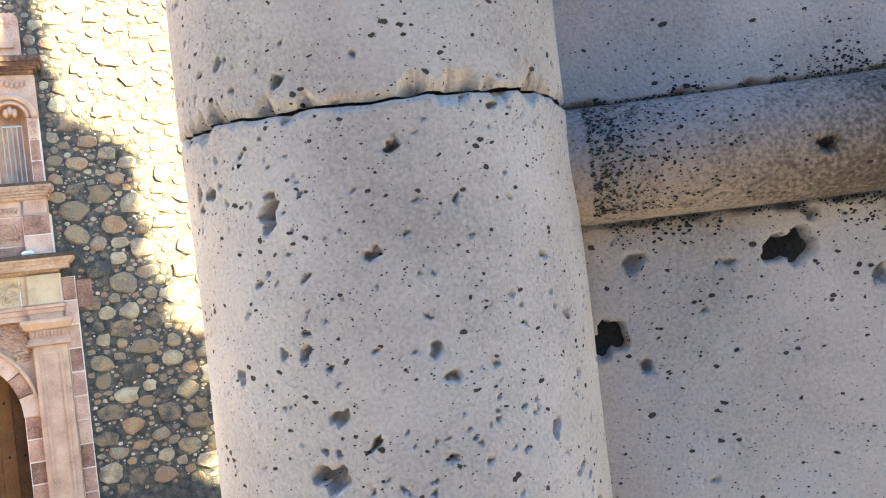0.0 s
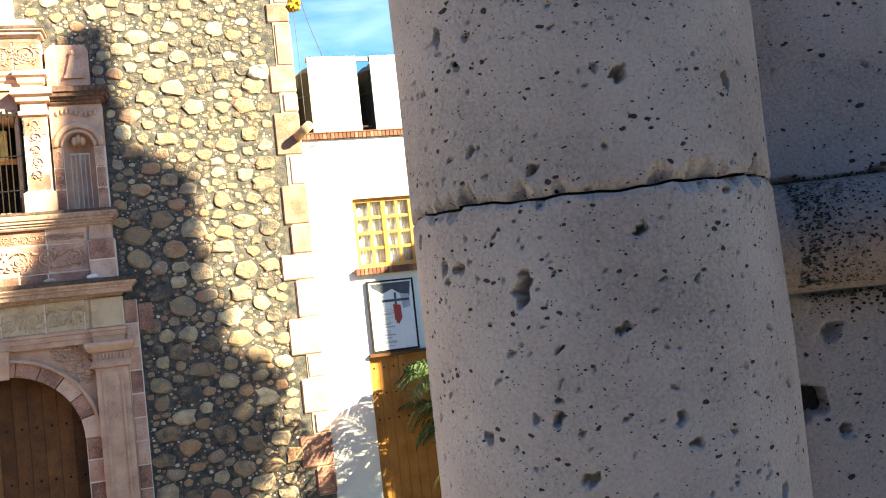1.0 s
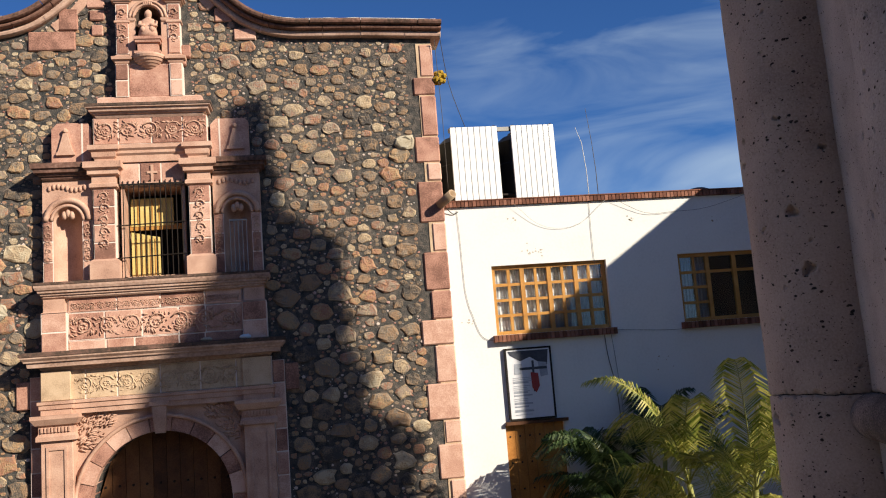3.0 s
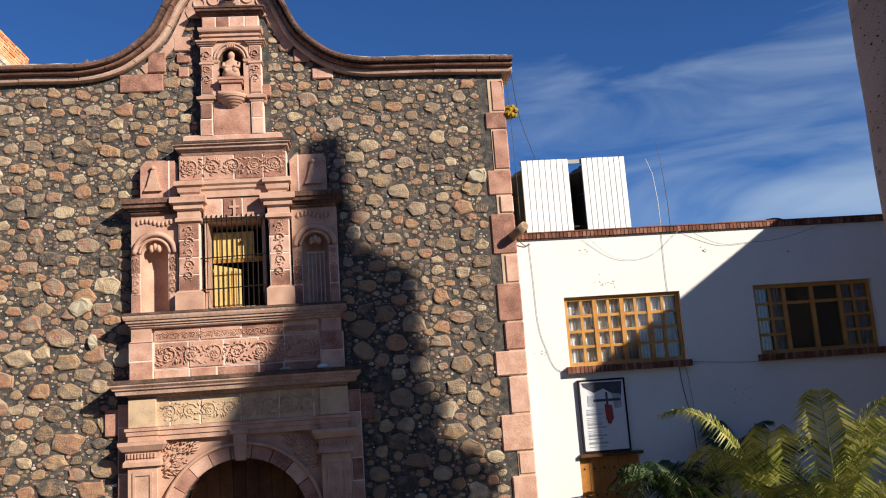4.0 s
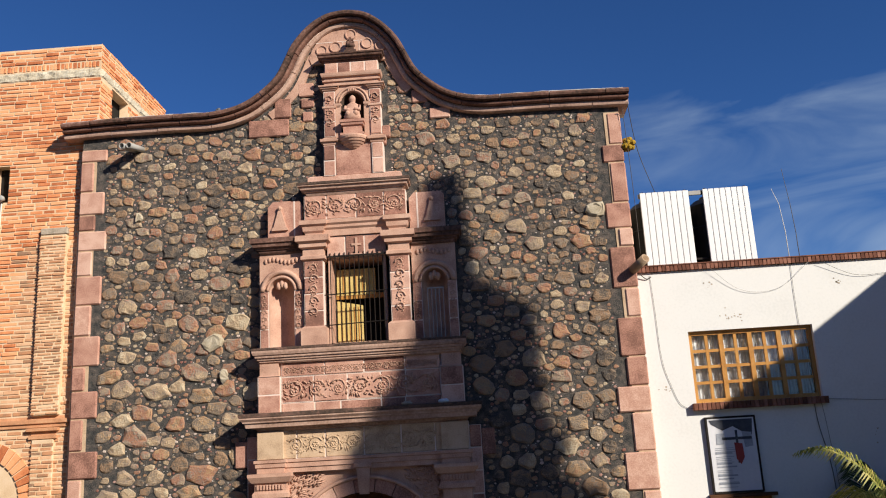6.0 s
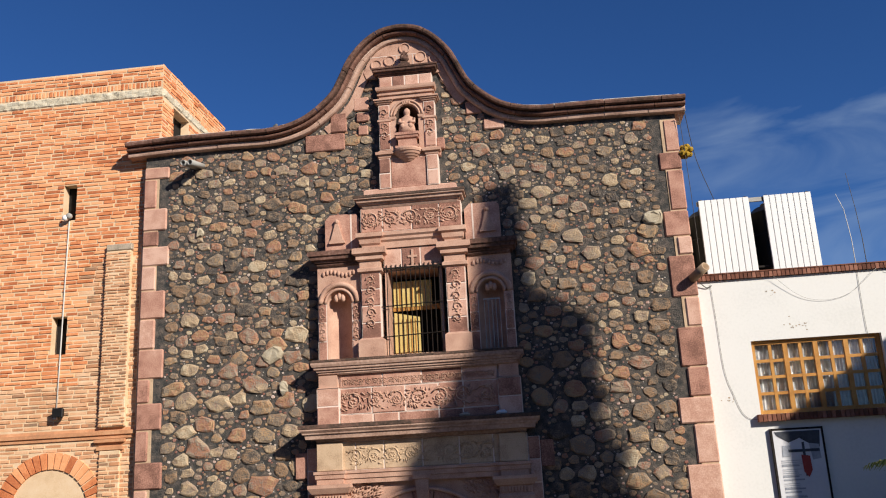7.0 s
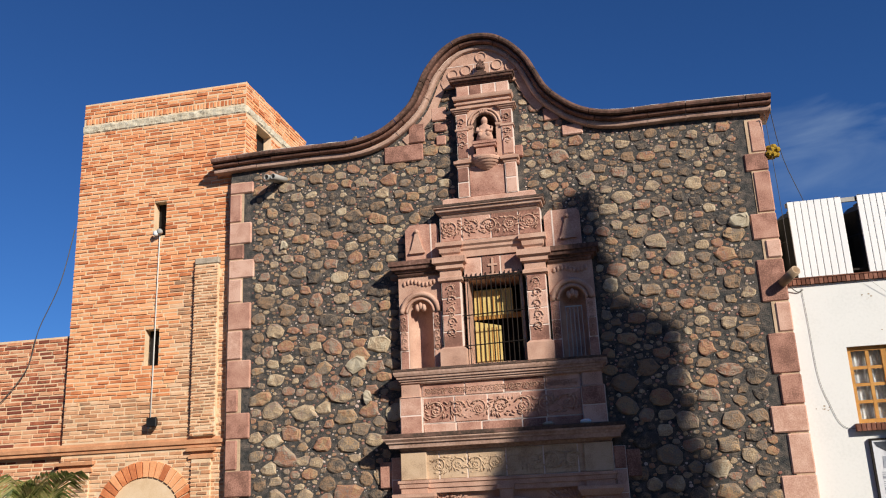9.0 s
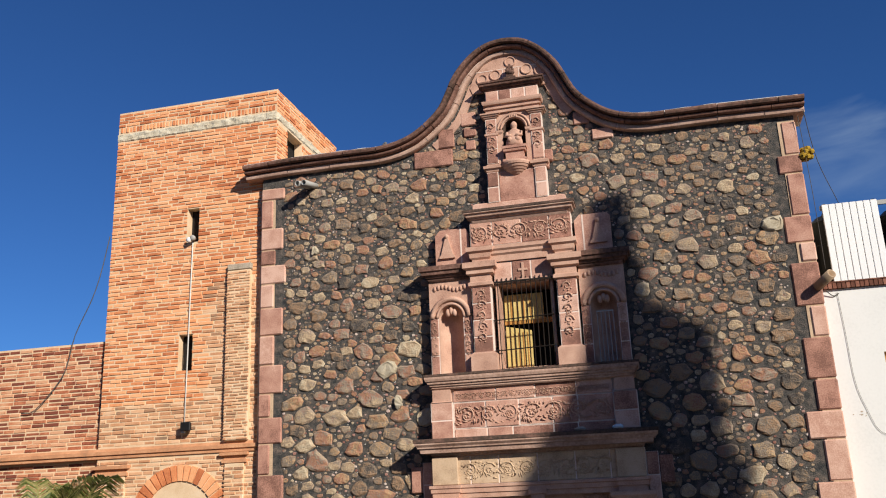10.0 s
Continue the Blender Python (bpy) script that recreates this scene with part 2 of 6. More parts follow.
M = dict(
    mortar=mat("dark_mortar", [(0.018, 0.021, 0.024), (0.040, 0.042, 0.043), (0.080, 0.074, 0.067), (0.15, 0.12, 0.10), (0.26, 0.21, 0.17)], 0.95, 9, 70, 1.0, 0.05, contrast=0.46),
    rubble_i=pored("rubble_stone", STONE_COLS, (0.055, 0.04, 0.03), 26, 0.62, 0.95, (7.0, 60.0), 1.0, 0.05, 0.95, "island", 0.72),
    rubble_o=pored("rubble_stone_single", STONE_COLS, (0.055, 0.04, 0.03), 26, 0.62, 0.95, (7.0, 60.0), 1.0, 0.05, 0.95, "object", 0.72),
    chip=mat("pink_chip", [(0.26, 0.12, 0.09), (0.44, 0.25, 0.20), (0.58, 0.48, 0.41)], 0.9, 9, 70, 0.3, 0.01, rnd="island", spread=0.7),
    cantera=pored("pink_cantera", [(0.19, 0.112, 0.084), (0.448, 0.263, 0.19), (0.549, 0.347, 0.255), (0.638, 0.437, 0.33)], (0.20, 0.10, 0.08), 40, 0.40, grain=(4.0, 70.0)),
    cantera_o=mat("pink_cantera_block", [(0.198, 0.099, 0.0726), (0.396, 0.204, 0.149), (0.506, 0.292, 0.215), (0.638, 0.413, 0.319)], 0.9, 4, 60, 0.4, 0.01, rnd="object", spread=0.35),
    cantera_pale=mat("pale_cantera", [(0.315, 0.21, 0.137), (0.525, 0.378, 0.247), (0.609, 0.452, 0.315)], 0.9, 5, 60, 0.4, 0.01),
    pink_mortar=mat("pale_mortar", [(0.66, 0.53, 0.45), (0.78, 0.66, 0.58)], 0.95, 6, 60, 0.3, 0.01),
    cornice=mat("weathered_cornice", [(0.03, 0.022, 0.018), (0.075, 0.045, 0.033), (0.19, 0.10, 0.075), (0.32, 0.20, 0.155)], 0.92, 2.2, 22, 0.5, 0.02, contrast=0.6),
    stained=mat("rain_stained_cantera", [(0.0784, 0.0538, 0.0426), (0.358, 0.224, 0.168), (0.538, 0.364, 0.28), (0.627, 0.448, 0.358)], 0.92, 2.6, 26, 0.4, 0.01, contrast=0.7),
    # cove stone darkened in colour for the shade below the crown
    cove=mat("shade_tinted_cove_stone", [(0.035, 0.022, 0.018), (0.13, 0.065, 0.048), (0.27, 0.145, 0.105), (0.36, 0.22, 0.17)], 0.92, 3, 28, 0.5, 0.02, contrast=0.7),
    limewash=mat("lime_strip", [(0.30, 0.29, 0.27), (0.62, 0.60, 0.56), (0.74, 0.72, 0.68)], 0.9, 4, 40, 0.4, 0.01, contrast=0.7),
    beam=mat("rough_beam_concrete", [(0.16, 0.13, 0.09), (0.50, 0.43, 0.31), (0.62, 0.56, 0.43), (0.68, 0.62, 0.50)], 0.95, 6, 38, 0.8, 0.02, contrast=0.6),
    # black lichen on the drip edges, painted shade in the upper niche
    soot_shade=mat("lichen_and_shade_dark_stone", [(0.03, 0.024, 0.02), (0.09, 0.06, 0.045), (0.24, 0.13, 0.10)], 0.95, 3, 28, 0.5, 0.02),
    brick_i=mat("tower_brick", [(0.44, 0.138, 0.055), (0.616, 0.22, 0.088), (0.726, 0.297, 0.127), (0.77, 0.374, 0.176), (0.78, 0.40, 0.20)], 0.92, 5, 60, 0.7, 0.012, rnd="island", spread=0.55, contrast=0.7),
    brick_o=mat("tower_brick_single", [(0.44, 0.138, 0.055), (0.616, 0.22, 0.088), (0.726, 0.297, 0.127), (0.77, 0.374, 0.176), (0.78, 0.40, 0.20)], 0.92, 5, 60, 0.7, 0.012, rnd="object", spread=0.55, contrast=0.7),
    brick_old=mat("old_brick", [(0.268, 0.171, 0.11), (0.512, 0.244, 0.122), (0.659, 0.366, 0.201), (0.732, 0.488, 0.305)], 0.92, 5, 60, 0.4, 0.01, rnd="island", spread=0.5, contrast=0.8),
    brick_red=mat("red_wall_brick", [(0.204, 0.06, 0.036), (0.384, 0.12, 0.06), (0.54, 0.216, 0.108), (0.624, 0.336, 0.192)], 0.92, 5, 60, 0.4, 0.01, rnd="island", spread=0.6),
    fleck=mat("lime_fleck", [(0.45, 0.42, 0.38), (0.65, 0.62, 0.57)], 0.9, 9, 60, 0.2, 0.01),
    pale_stone=mat("pale_rubble_stone", [(0.28, 0.22, 0.14), (0.42, 0.36, 0.26), (0.5, 0.45, 0.36)], 0.95, 9, 60, 0.8, 0.02),
    brick_mortar=mat("sand_mortar", [(0.56, 0.39, 0.23), (0.68, 0.50, 0.32), (0.73, 0.57, 0.40)], 0.95, 5, 60, 0.4, 0.01),
    concrete=mat("grey_concrete", [(0.20, 0.17, 0.13), (0.40, 0.33, 0.25), (0.50, 0.42, 0.33)], 0.95, 5, 40, 0.6, 0.02),
    white=mat("white_paint", [(0.60, 0.60, 0.575), (0.72, 0.715, 0.69), (0.76, 0.755, 0.73)], 0.8, 1.2, 25, 0.12, 0.01, contrast=0.8),
    metal=mat("white_sheet_metal", [(0.74, 0.75, 0.75), (0.82, 0.82, 0.81)], 0.45, 2, 30, 0.05, 0.002),
    seam=mat("grey_seam", [(0.30, 0.29, 0.27), (0.40, 0.39, 0.36)], 0.7, 4, 60, 0.05),
    tank=mat("black_plastic", [(0.008, 0.008, 0.009), (0.016, 0.016, 0.017)], 0.5, 3, 30, 0.05),
    coping=mat("red_coping_brick", [(0.10, 0.04, 0.025), (0.20, 0.08, 0.05), (0.30, 0.14, 0.095)], 0.85, 8, 60, 0.4, 0.006, rnd="island", spread=0.4),
    wood=mat("varnished_wood", [(0.30, 0.13, 0.028), (0.45, 0.22, 0.055), (0.55, 0.30, 0.09)], 0.45, 5, 70, 0.15, 0.003),
    door=mat("old_plank_wood", [(0.055, 0.022, 0.010), (0.12, 0.05, 0.02), (0.20, 0.09, 0.035)], 0.6, 4, 60, 0.4, 0.006, rnd="object", spread=0.3),
    doorlight=mat("honey_plank_wood", [(0.26, 0.10, 0.02), (0.40, 0.17, 0.04), (0.48, 0.23, 0.06)], 0.5, 4, 60, 0.3, 0.005),
    iron=mat("dark_iron", [(0.012, 0.010, 0.010), (0.035, 0.026, 0.02)], 0.6, 20, 90, 0.2, 0.002, metal=0.4),
    curtain=mat("yellow_shutter", [(0.50, 0.36, 0.11), (0.62, 0.47, 0.17), (0.68, 0.54, 0.24)], 0.8, 3, 40, 0.1),
    # near-black sheets that stand in for the unlit depth behind openings
    dark=mat("painted_darkness", [(0.012, 0.010, 0.009), (0.02, 0.017, 0.015)], 0.9, 3, 30, 0.0),
    lace=mat("lace_curtain", [(0.22, 0.23, 0.24), (0.40, 0.40, 0.39)], 0.9, 9, 60, 0.2),
    paper=mat("poster_paper", [(0.60, 0.60, 0.63), (0.70, 0.70, 0.72)], 0.5, 2, 20, 0.0),
    ink=mat("poster_ink", [(0.03, 0.035, 0.05), (0.08, 0.085, 0.10)], 0.5, 8, 40, 0.0),
    greyink=mat("poster_grey", [(0.25, 0.27, 0.32), (0.40, 0.42, 0.46)], 0.5, 6, 40, 0.0),
    redink=mat("poster_red", [(0.28, 0.03, 0.03), (0.36, 0.06, 0.05)], 0.5, 8, 40, 0.0),
    cable=mat("grey_cable", [(0.06, 0.055, 0.05), (0.12, 0.11, 0.10)], 0.7, 9, 60, 0.0),
    pale_cable=mat("pale_cable", [(0.5, 0.48, 0.44), (0.62, 0.6, 0.56)], 0.7, 9, 60, 0.0),
    bird=mat("grey_feathers", [(0.05, 0.05, 0.055), (0.16, 0.16, 0.17)], 0.8, 12, 80, 0.1),
    whitebird=mat("white_feathers", [(0.55, 0.55, 0.55), (0.75, 0.75, 0.75)], 0.8, 12, 80, 0.1),
    clay=mat("clay_pipe", [(0.28, 0.19, 0.12), (0.42, 0.31, 0.21)], 0.9, 8, 60, 0.4, 0.004),
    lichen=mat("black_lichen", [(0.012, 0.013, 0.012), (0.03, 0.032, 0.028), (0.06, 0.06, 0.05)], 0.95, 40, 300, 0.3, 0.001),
    moss=mat("yellow_lichen", [(0.22, 0.13, 0.012), (0.42, 0.27, 0.03)], 0.95, 20, 90, 0.8, 0.02),
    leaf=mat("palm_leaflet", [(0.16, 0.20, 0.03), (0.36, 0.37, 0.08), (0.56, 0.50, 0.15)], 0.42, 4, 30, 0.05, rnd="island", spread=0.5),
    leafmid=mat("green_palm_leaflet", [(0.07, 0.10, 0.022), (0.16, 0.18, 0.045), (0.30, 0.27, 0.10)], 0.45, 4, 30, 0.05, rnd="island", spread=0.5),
    # darker copy of the leaflet; the palm's shade is put into its colour
    leafshade=mat("shade_tinted_palm_leaflet", [(0.015, 0.03, 0.012), (0.035, 0.065, 0.022), (0.06, 0.09, 0.03)], 0.45, 4, 30, 0.05, rnd="island", spread=0.5),
    stem=mat("palm_stem", [(0.16, 0.17, 0.04), (0.32, 0.30, 0.09)], 0.55, 6, 40, 0.2),
    bark=mat("bark", [(0.05, 0.035, 0.025), (0.11, 0.08, 0.055)], 0.9, 6, 40, 0.8, 0.02),
    needle=mat("dark_foliage", [(0.02, 0.035, 0.014), (0.05, 0.08, 0.03)], 0.7, 4, 30, 0.1, rnd="island", spread=0.4),
    # plaster of the unseen wall that holds back skylight
    shade_wall=mat("sky_block_plaster", [(0.09, 0.075, 0.06), (0.13, 0.11, 0.09)], 0.95, 1.5, 25, 0.2, 0.01),
    # light stone of the slab that was added to brighten the columns
    bounce_paving=mat("bounce_slab_stone", [(0.35, 0.30, 0.25), (0.44, 0.385, 0.325), (0.50, 0.445, 0.38)], 0.9, 1.5, 30, 0.3, 0.01),
    # plaster of the unseen wall that bounces warm sun to the columns
    bounce_wall=mat("bounce_plaster", [(0.25, 0.215, 0.17), (0.32, 0.28, 0.225)], 0.9, 1.5, 25, 0.2, 0.01),
    # the plaza's shade put into a dark colour that bounces little light
    ground=mat("low_bounce_paving", [(0.045, 0.042, 0.04), (0.07, 0.065, 0.06), (0.10, 0.09, 0.08)], 0.9, 1.5, 30, 0.3, 0.01),
    plaster=mat("ochre_plaster", [(0.42, 0.33, 0.22), (0.50, 0.41, 0.29)], 0.9, 1.5, 25, 0.2, 0.01),
)
M["tuff"] = pored("grey_pink_tuff", [(0.30, 0.262, 0.236), (0.46, 0.405, 0.37), (0.58, 0.52, 0.48)], (0.06, 0.046, 0.038), 150, 1.05, grain=(14.0, 520.0), bump=0.7, dist=0.0022, contrast=0.48)
M["tuff_brown"] = pored("brown_weathered_tuff", [(0.36, 0.28, 0.23), (0.50, 0.405, 0.34), (0.60, 0.50, 0.43)], (0.05, 0.038, 0.03), 90, 1.1, grain=(10.0, 300.0), bump=0.6, dist=0.003, contrast=0.48)
# dark core stone; its colour stands in for shade in joints and pits
M["tuff_dark"] = pored("dark_core_tuff", [(0.03, 0.03, 0.028), (0.08, 0.07, 0.06), (0.17, 0.145, 0.125)], (0.02, 0.018, 0.015), 78, 0.7)

# thin leaflets let some light through
for k, share in (("leaf", 0.4), ("leafmid", 0.35), ("leafshade", 0.25)):
    n, l = M[k].node_tree.nodes, M[k].node_tree.links
    surface, bsdf = n["Material Output"], n["Principled BSDF"]
    thin, blend = n.new("ShaderNodeBsdfTranslucent"), n.new("ShaderNodeMixShader")
    l.new(bsdf.inputs["Base Color"].links[0].from_socket, thin.inputs["Color"])
    blend.inputs["Fac"].default_value = share
    l.new(bsdf.outputs["BSDF"], blend.inputs[1])
    l.new(thin.outputs["BSDF"], blend.inputs[2])
    l.new(blend.outputs["Shader"], surface.inputs["Surface"])


# ---- builders ----
def part(name, bm, material, parent=None, label=""):
    """Links a bmesh as one mesh object under a thing or a part."""
    me = bpy.data.meshes.new(name)
    bmesh.ops.recalc_face_normals(bm, faces=bm.faces)
    bm.to_mesh(me)
    bm.free()
    me.materials.append(M[material])
    ob = new(name, me)
    if parent:
        ob.parent = parent
        ob.matrix_parent_inverse = Matrix.Translation(-parent.location)
    if label:
        ob["label"] = label
    return ob


def thing(name, label, category, at=(0, 0, 0), group="", kind=""):
    ob = new(name)
    ob.location = at
    ob.empty_display_size = 0.1
    return tagged(ob, label, category, group, kind)


def smooth(ob):
    for p in ob.data.polygons:
        p.use_smooth = True
    return ob


def box(bm, x0, x1, y0, y1, z0, z1, bev=0.0):
    v = [bm.verts.new(p) for p in ((x0, y0, z0), (x1, y0, z0), (x1, y1, z0), (x0, y1, z0), (x0, y0, z1), (x1, y0, z1), (x1, y1, z1), (x0, y1, z1))]
    f = [bm.faces.new([v[i] for i in q]) for q in ((0, 3, 2, 1), (4, 5, 6, 7), (0, 1, 5, 4), (1, 2, 6, 5), (2, 3, 7, 6), (3, 0, 4, 7))]
    if bev:
        es = {e for q in f for e in q.edges}
        bmesh.ops.bevel(bm, geom=list(es), offset=bev, segments=1, affect="EDGES")
    return bm


def cube(*a):
    return box(bmesh.new(), *a)


def rings(bm, loops, cap=True):
    """Joins closed loops of the same length into a skin."""
    vs = [[bm.verts.new(p) for p in lp] for lp in loops]
    n = len(vs[0])
    for a, b in zip(vs, vs[1:]):
        for i in range(n):
            bm.faces.new((a[i], a[(i + 1) % n], b[(i + 1) % n], b[i]))
    if cap:
        bm.faces.new(vs[0][::-1])
        bm.faces.new(vs[-1])
    return bm


def moulding(x0, x1, back, front, profile, bm=None):
    """A moulding with mitred returns; profile: (z, how far it stands out) from below."""
    return rings(bm or bmesh.new(), [[(x0 - p, back, z), (x0 - p, front - p, z), (x1 + p, front - p, z), (x1 + p, back, z)] for z, p in profile])


def prism(bm, pts, y0, y1):
    """Outline (x, z) given as a closed loop, between y0 and y1."""
    return rings(bm, [[(x, y0, z) for x, z in pts], [(x, y1, z) for x, z in pts]])


def strip(bm, upper, lower, y0, y1):
    """Solid between two open lines of (x, z) with as many points each."""
    n = len(upper)
    a = [[bm.verts.new((x, y, z)) for x, z in line] for y in (y0, y1) for line in (upper, lower)]
    uf, lf, ub, lb = a
    for i in range(n - 1):
        bm.faces.new((uf[i], lf[i], lf[i + 1], uf[i + 1]))
        bm.faces.new((ub[i], ub[i + 1], lb[i + 1], lb[i]))
        bm.faces.new((uf[i], uf[i + 1], ub[i + 1], ub[i]))
        bm.faces.new((lf[i], lb[i], lb[i + 1], lf[i + 1]))
    for i in (0, n - 1):
        bm.faces.new((uf[i], ub[i], lb[i], lf[i]))
    return bm


def tube(bm, pts, r, sides=6, r2=None):
    pts = [Vector(p) for p in pts]
    loops = []
    for i, p in enumerate(pts):
        d = (pts[min(i + 1, len(pts) - 1)] - pts[max(i - 1, 0)]).normalized()
        u = d.cross(Vector((0.31, 0.2, 0.93))).normalized()
        w = d.cross(u)
        k = r if r2 is None else r + (r2 - r) * i / (len(pts) - 1)
        loops.append([p + k * (math.cos(2 * math.pi * j / sides) * u + math.sin(2 * math.pi * j / sides) * w) for j in range(sides)])
    return rings(bm, loops)


def arc(cx, cz, r, a0, a1, n):
    return [(cx + r * math.cos(radians(a0 + (a1 - a0) * i / n)), cz + r * math.sin(radians(a0 + (a1 - a0) * i / n))) for i in range(n + 1)]


def ball(bm, c, rx, ry, rz, seg=10, rng=7):
    m = Matrix.Translation(c) @ Matrix.Diagonal((rx, ry, rz, 1))
    bmesh.ops.create_uvsphere(bm, u_segments=seg, v_segments=rng, radius=1, matrix=m)
    return bm

# ---- the church front ----
F = 14.0            # plane of the church front
CX = -2.03          # its axis
XL, XR = -6.62, 2.32
GROUND = 0.4
WX0, WX1, WZ0, WZ1 = -2.47, -1.60, 5.74, 7.10
DOOR_R, SPRING = 0.96, 2.55


def spline(pts, n):
    """A smooth line through the points."""
    out = []
    for i in range(len(pts) - 1):
        p = [Vector(pts[max(0, min(len(pts) - 1, i + k))]) for k in (-1, 0, 1, 2)]
        for j in range(n):
            t = j / n
            out.append(tuple(0.5 * (2 * p[1] + t * (p[2] - p[0]) + t * t * (2 * p[0] - 5 * p[1] + 4 * p[2] - p[3]) + t ** 3 * (3 * p[1] - p[0] - 3 * p[2] + p[3]))))
    return out + [tuple(pts[-1])]


HALF = spline([(0, 11.37), (0.31, 11.31), (0.60, 11.12), (0.86, 10.81), (1.01, 10.50), (1.15, 10.22), (1.37, 9.99), (1.63, 9.80), (1.93, 9.685), (2.25, 9.635)], 5)
GX = -2.09          # axis of the gable
EDGE = [(XL - 0.29, 9.69), (XL + 0.6, 9.715), (XL + 1.6, 9.71)] + [(GX - 1.045 * u, z + 0.06 * min(1.0, u / 2.25)) for u, z in HALF[::-1]] + [(GX + u, z) for u, z in HALF[1:]] + [(XR - 1.2, 9.63), (XR + 0.17, 9.59)]


def inset(line, d):
    """The line shifted by d to its right, that is below for one that runs to the right."""
    out = []
    for i, (x, z) in enumerate(line):
        a, b = line[max(0, i - 1)], line[min(len(line) - 1, i + 1)]
        t = Vector((b[0] - a[0], b[1] - a[1])).normalized()
        out.append((x + t.y * d, z - t.x * d))
    return out


front = thing("wall_front", "rubble stone church front with dark mortar and curved gable", "church wall", (CX, F, GROUND), kind="structure")
under = [(min(max(x, XL), XR), z) for x, z in inset(EDGE, 0.232)]
bm = bmesh.new()
NW = 0.25           # half-width of the hole behind the upper niche
cut = {}
for x in (CX - NW, CX + NW):
    for (xa, za), (xb, zb) in zip(under, under[1:]):
        if xa <= x <= xb and xb > xa:
            cut[x] = za + (zb - za) * (x - xa) / (xb - xa)
pts = [q for q in under if q[0] < CX - NW]
prism(bm, [(XL, 7.1), (CX - NW, 7.1), (CX - NW, cut[CX - NW])] + pts[::-1], F, F + 0.55)
pts = [q for q in under if q[0] > CX + NW]
prism(bm, [(CX + NW, 7.1), (XR, 7.1)] + pts[::-1] + [(CX + NW, cut[CX + NW])], F, F + 0.55)
box(bm, CX - NW, CX + NW, F, F + 0.55, 7.1, 8.95)
pts = [q for q in under if CX - NW < q[0] < CX + NW]
prism(bm, [(CX - NW, 9.95), (CX + NW, 9.95), (CX + NW, cut[CX + NW])] + pts[::-1] + [(CX - NW, cut[CX - NW])], F, F + 0.55)
for s_ in (-1, 1):
    m_ = CX + s_ * 1.205
    xe, xw = (XL, WX0) if s_ < 0 else (WX1, XR)
    box(bm, xe, m_ - 0.22, F, F + 0.55, WZ0, 7.1)
    box(bm, m_ + 0.22, xw, F, F + 0.55, WZ0, 7.1)
    box(bm, m_ - 0.22, m_ + 0.22, F, F + 0.55, 6.86, 7.1)
    box(bm, m_ - 0.22, m_ + 0.22, F + 0.3, F + 0.55, WZ0, 6.86)
box(bm, XL, XR, F, F + 0.55, 3.6, WZ0)
box(bm, XL, CX - DOOR_R, F, F + 0.55, GROUND - 0.3, 3.6)
box(bm, CX + DOOR_R, XR, F, F + 0.55, GROUND - 0.3, 3.6)
ar = arc(CX, SPRING, DOOR_R, 180, 0, 20)
strip(bm, [(x, 3.6) for x, z in ar], ar, F, F + 0.55)
part("masonry", bm, "mortar", front)
bm = bmesh.new()
box(bm, XL, XR, F + 0.55, F + 9.0, GROUND, 9.2)
part("nave", bm, "plaster", front)

# gable cornice in three courses, swept along the edge
trim_c = thing("trim_cornice", "weathered brown stone cornice sweeping over the gable", "cornice", (CX, F, 9.5), kind="structure")


def even(line, step):
    """The line again with points at even steps."""
    out, rest = [tuple(line[0])], step
    for (xa, za), (xb, zb) in zip(line, line[1:]):
        d = math.hypot(xb - xa, zb - za)
        t = rest
        while t <= d:
            out.append((xa + (xb - xa) * t / d, za + (zb - za) * t / d))
            t += step
        rest = t - d
    return out + [tuple(line[-1])]


LINE = even(EDGE, 0.1)
part("bedding", strip(bmesh.new(), inset(LINE, 0.012), inset(LINE, 0.234), F - 0.085, F + 0.5), "pink_mortar", trim_c)
rc = random.Random(2)
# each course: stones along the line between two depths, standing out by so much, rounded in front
# the cove course has the crown's shade painted into its stone
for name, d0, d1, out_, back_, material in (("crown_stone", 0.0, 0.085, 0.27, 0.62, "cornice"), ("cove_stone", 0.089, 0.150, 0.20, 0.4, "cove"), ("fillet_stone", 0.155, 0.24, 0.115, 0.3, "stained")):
    i = 0
    while i < len(LINE) - 1:
        j = min(len(LINE) - 1, i + rc.randint(5, 9))
        if len(LINE) - 1 - j < 3:
            j = len(LINE) - 1
        seg = LINE[max(0, i - 1):j + 2]
        k0, k1 = (1 if i > 0 else 0), len(seg) - (1 if j < len(LINE) - 1 else 0)
        g = 0.006
        loops = []
        w_ = rc.uniform(-0.008, 0.006)
        prof = [(d0, -back_), (d0, out_ - 0.03 + w_), (d0 + 0.015, out_ - 0.006 + w_), ((d0 + d1) / 2, out_ + w_), (d1 - 0.012, out_ - 0.012 + w_), (d1, out_ - 0.04 + w_), (d1, -back_)]
        lines = [inset(seg, d)[k0:k1] for d, o in prof]
        n_ = len(lines[0])
        for q in range(n_):
            shift = g if q == 0 else (-g if q == n_ - 1 else 0.0)
            a_, b_ = lines[0][max(0, q - 1)], lines[0][min(n_ - 1, q + 1)]
            t_ = Vector((b_[0] - a_[0], b_[1] - a_[1])).normalized() * shift
            loops.append([(ln[q][0] + t_.x, F - o, ln[q][1] + t_.y) for ln, (d, o) in zip(lines, prof)])
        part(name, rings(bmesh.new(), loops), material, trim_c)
        i = j
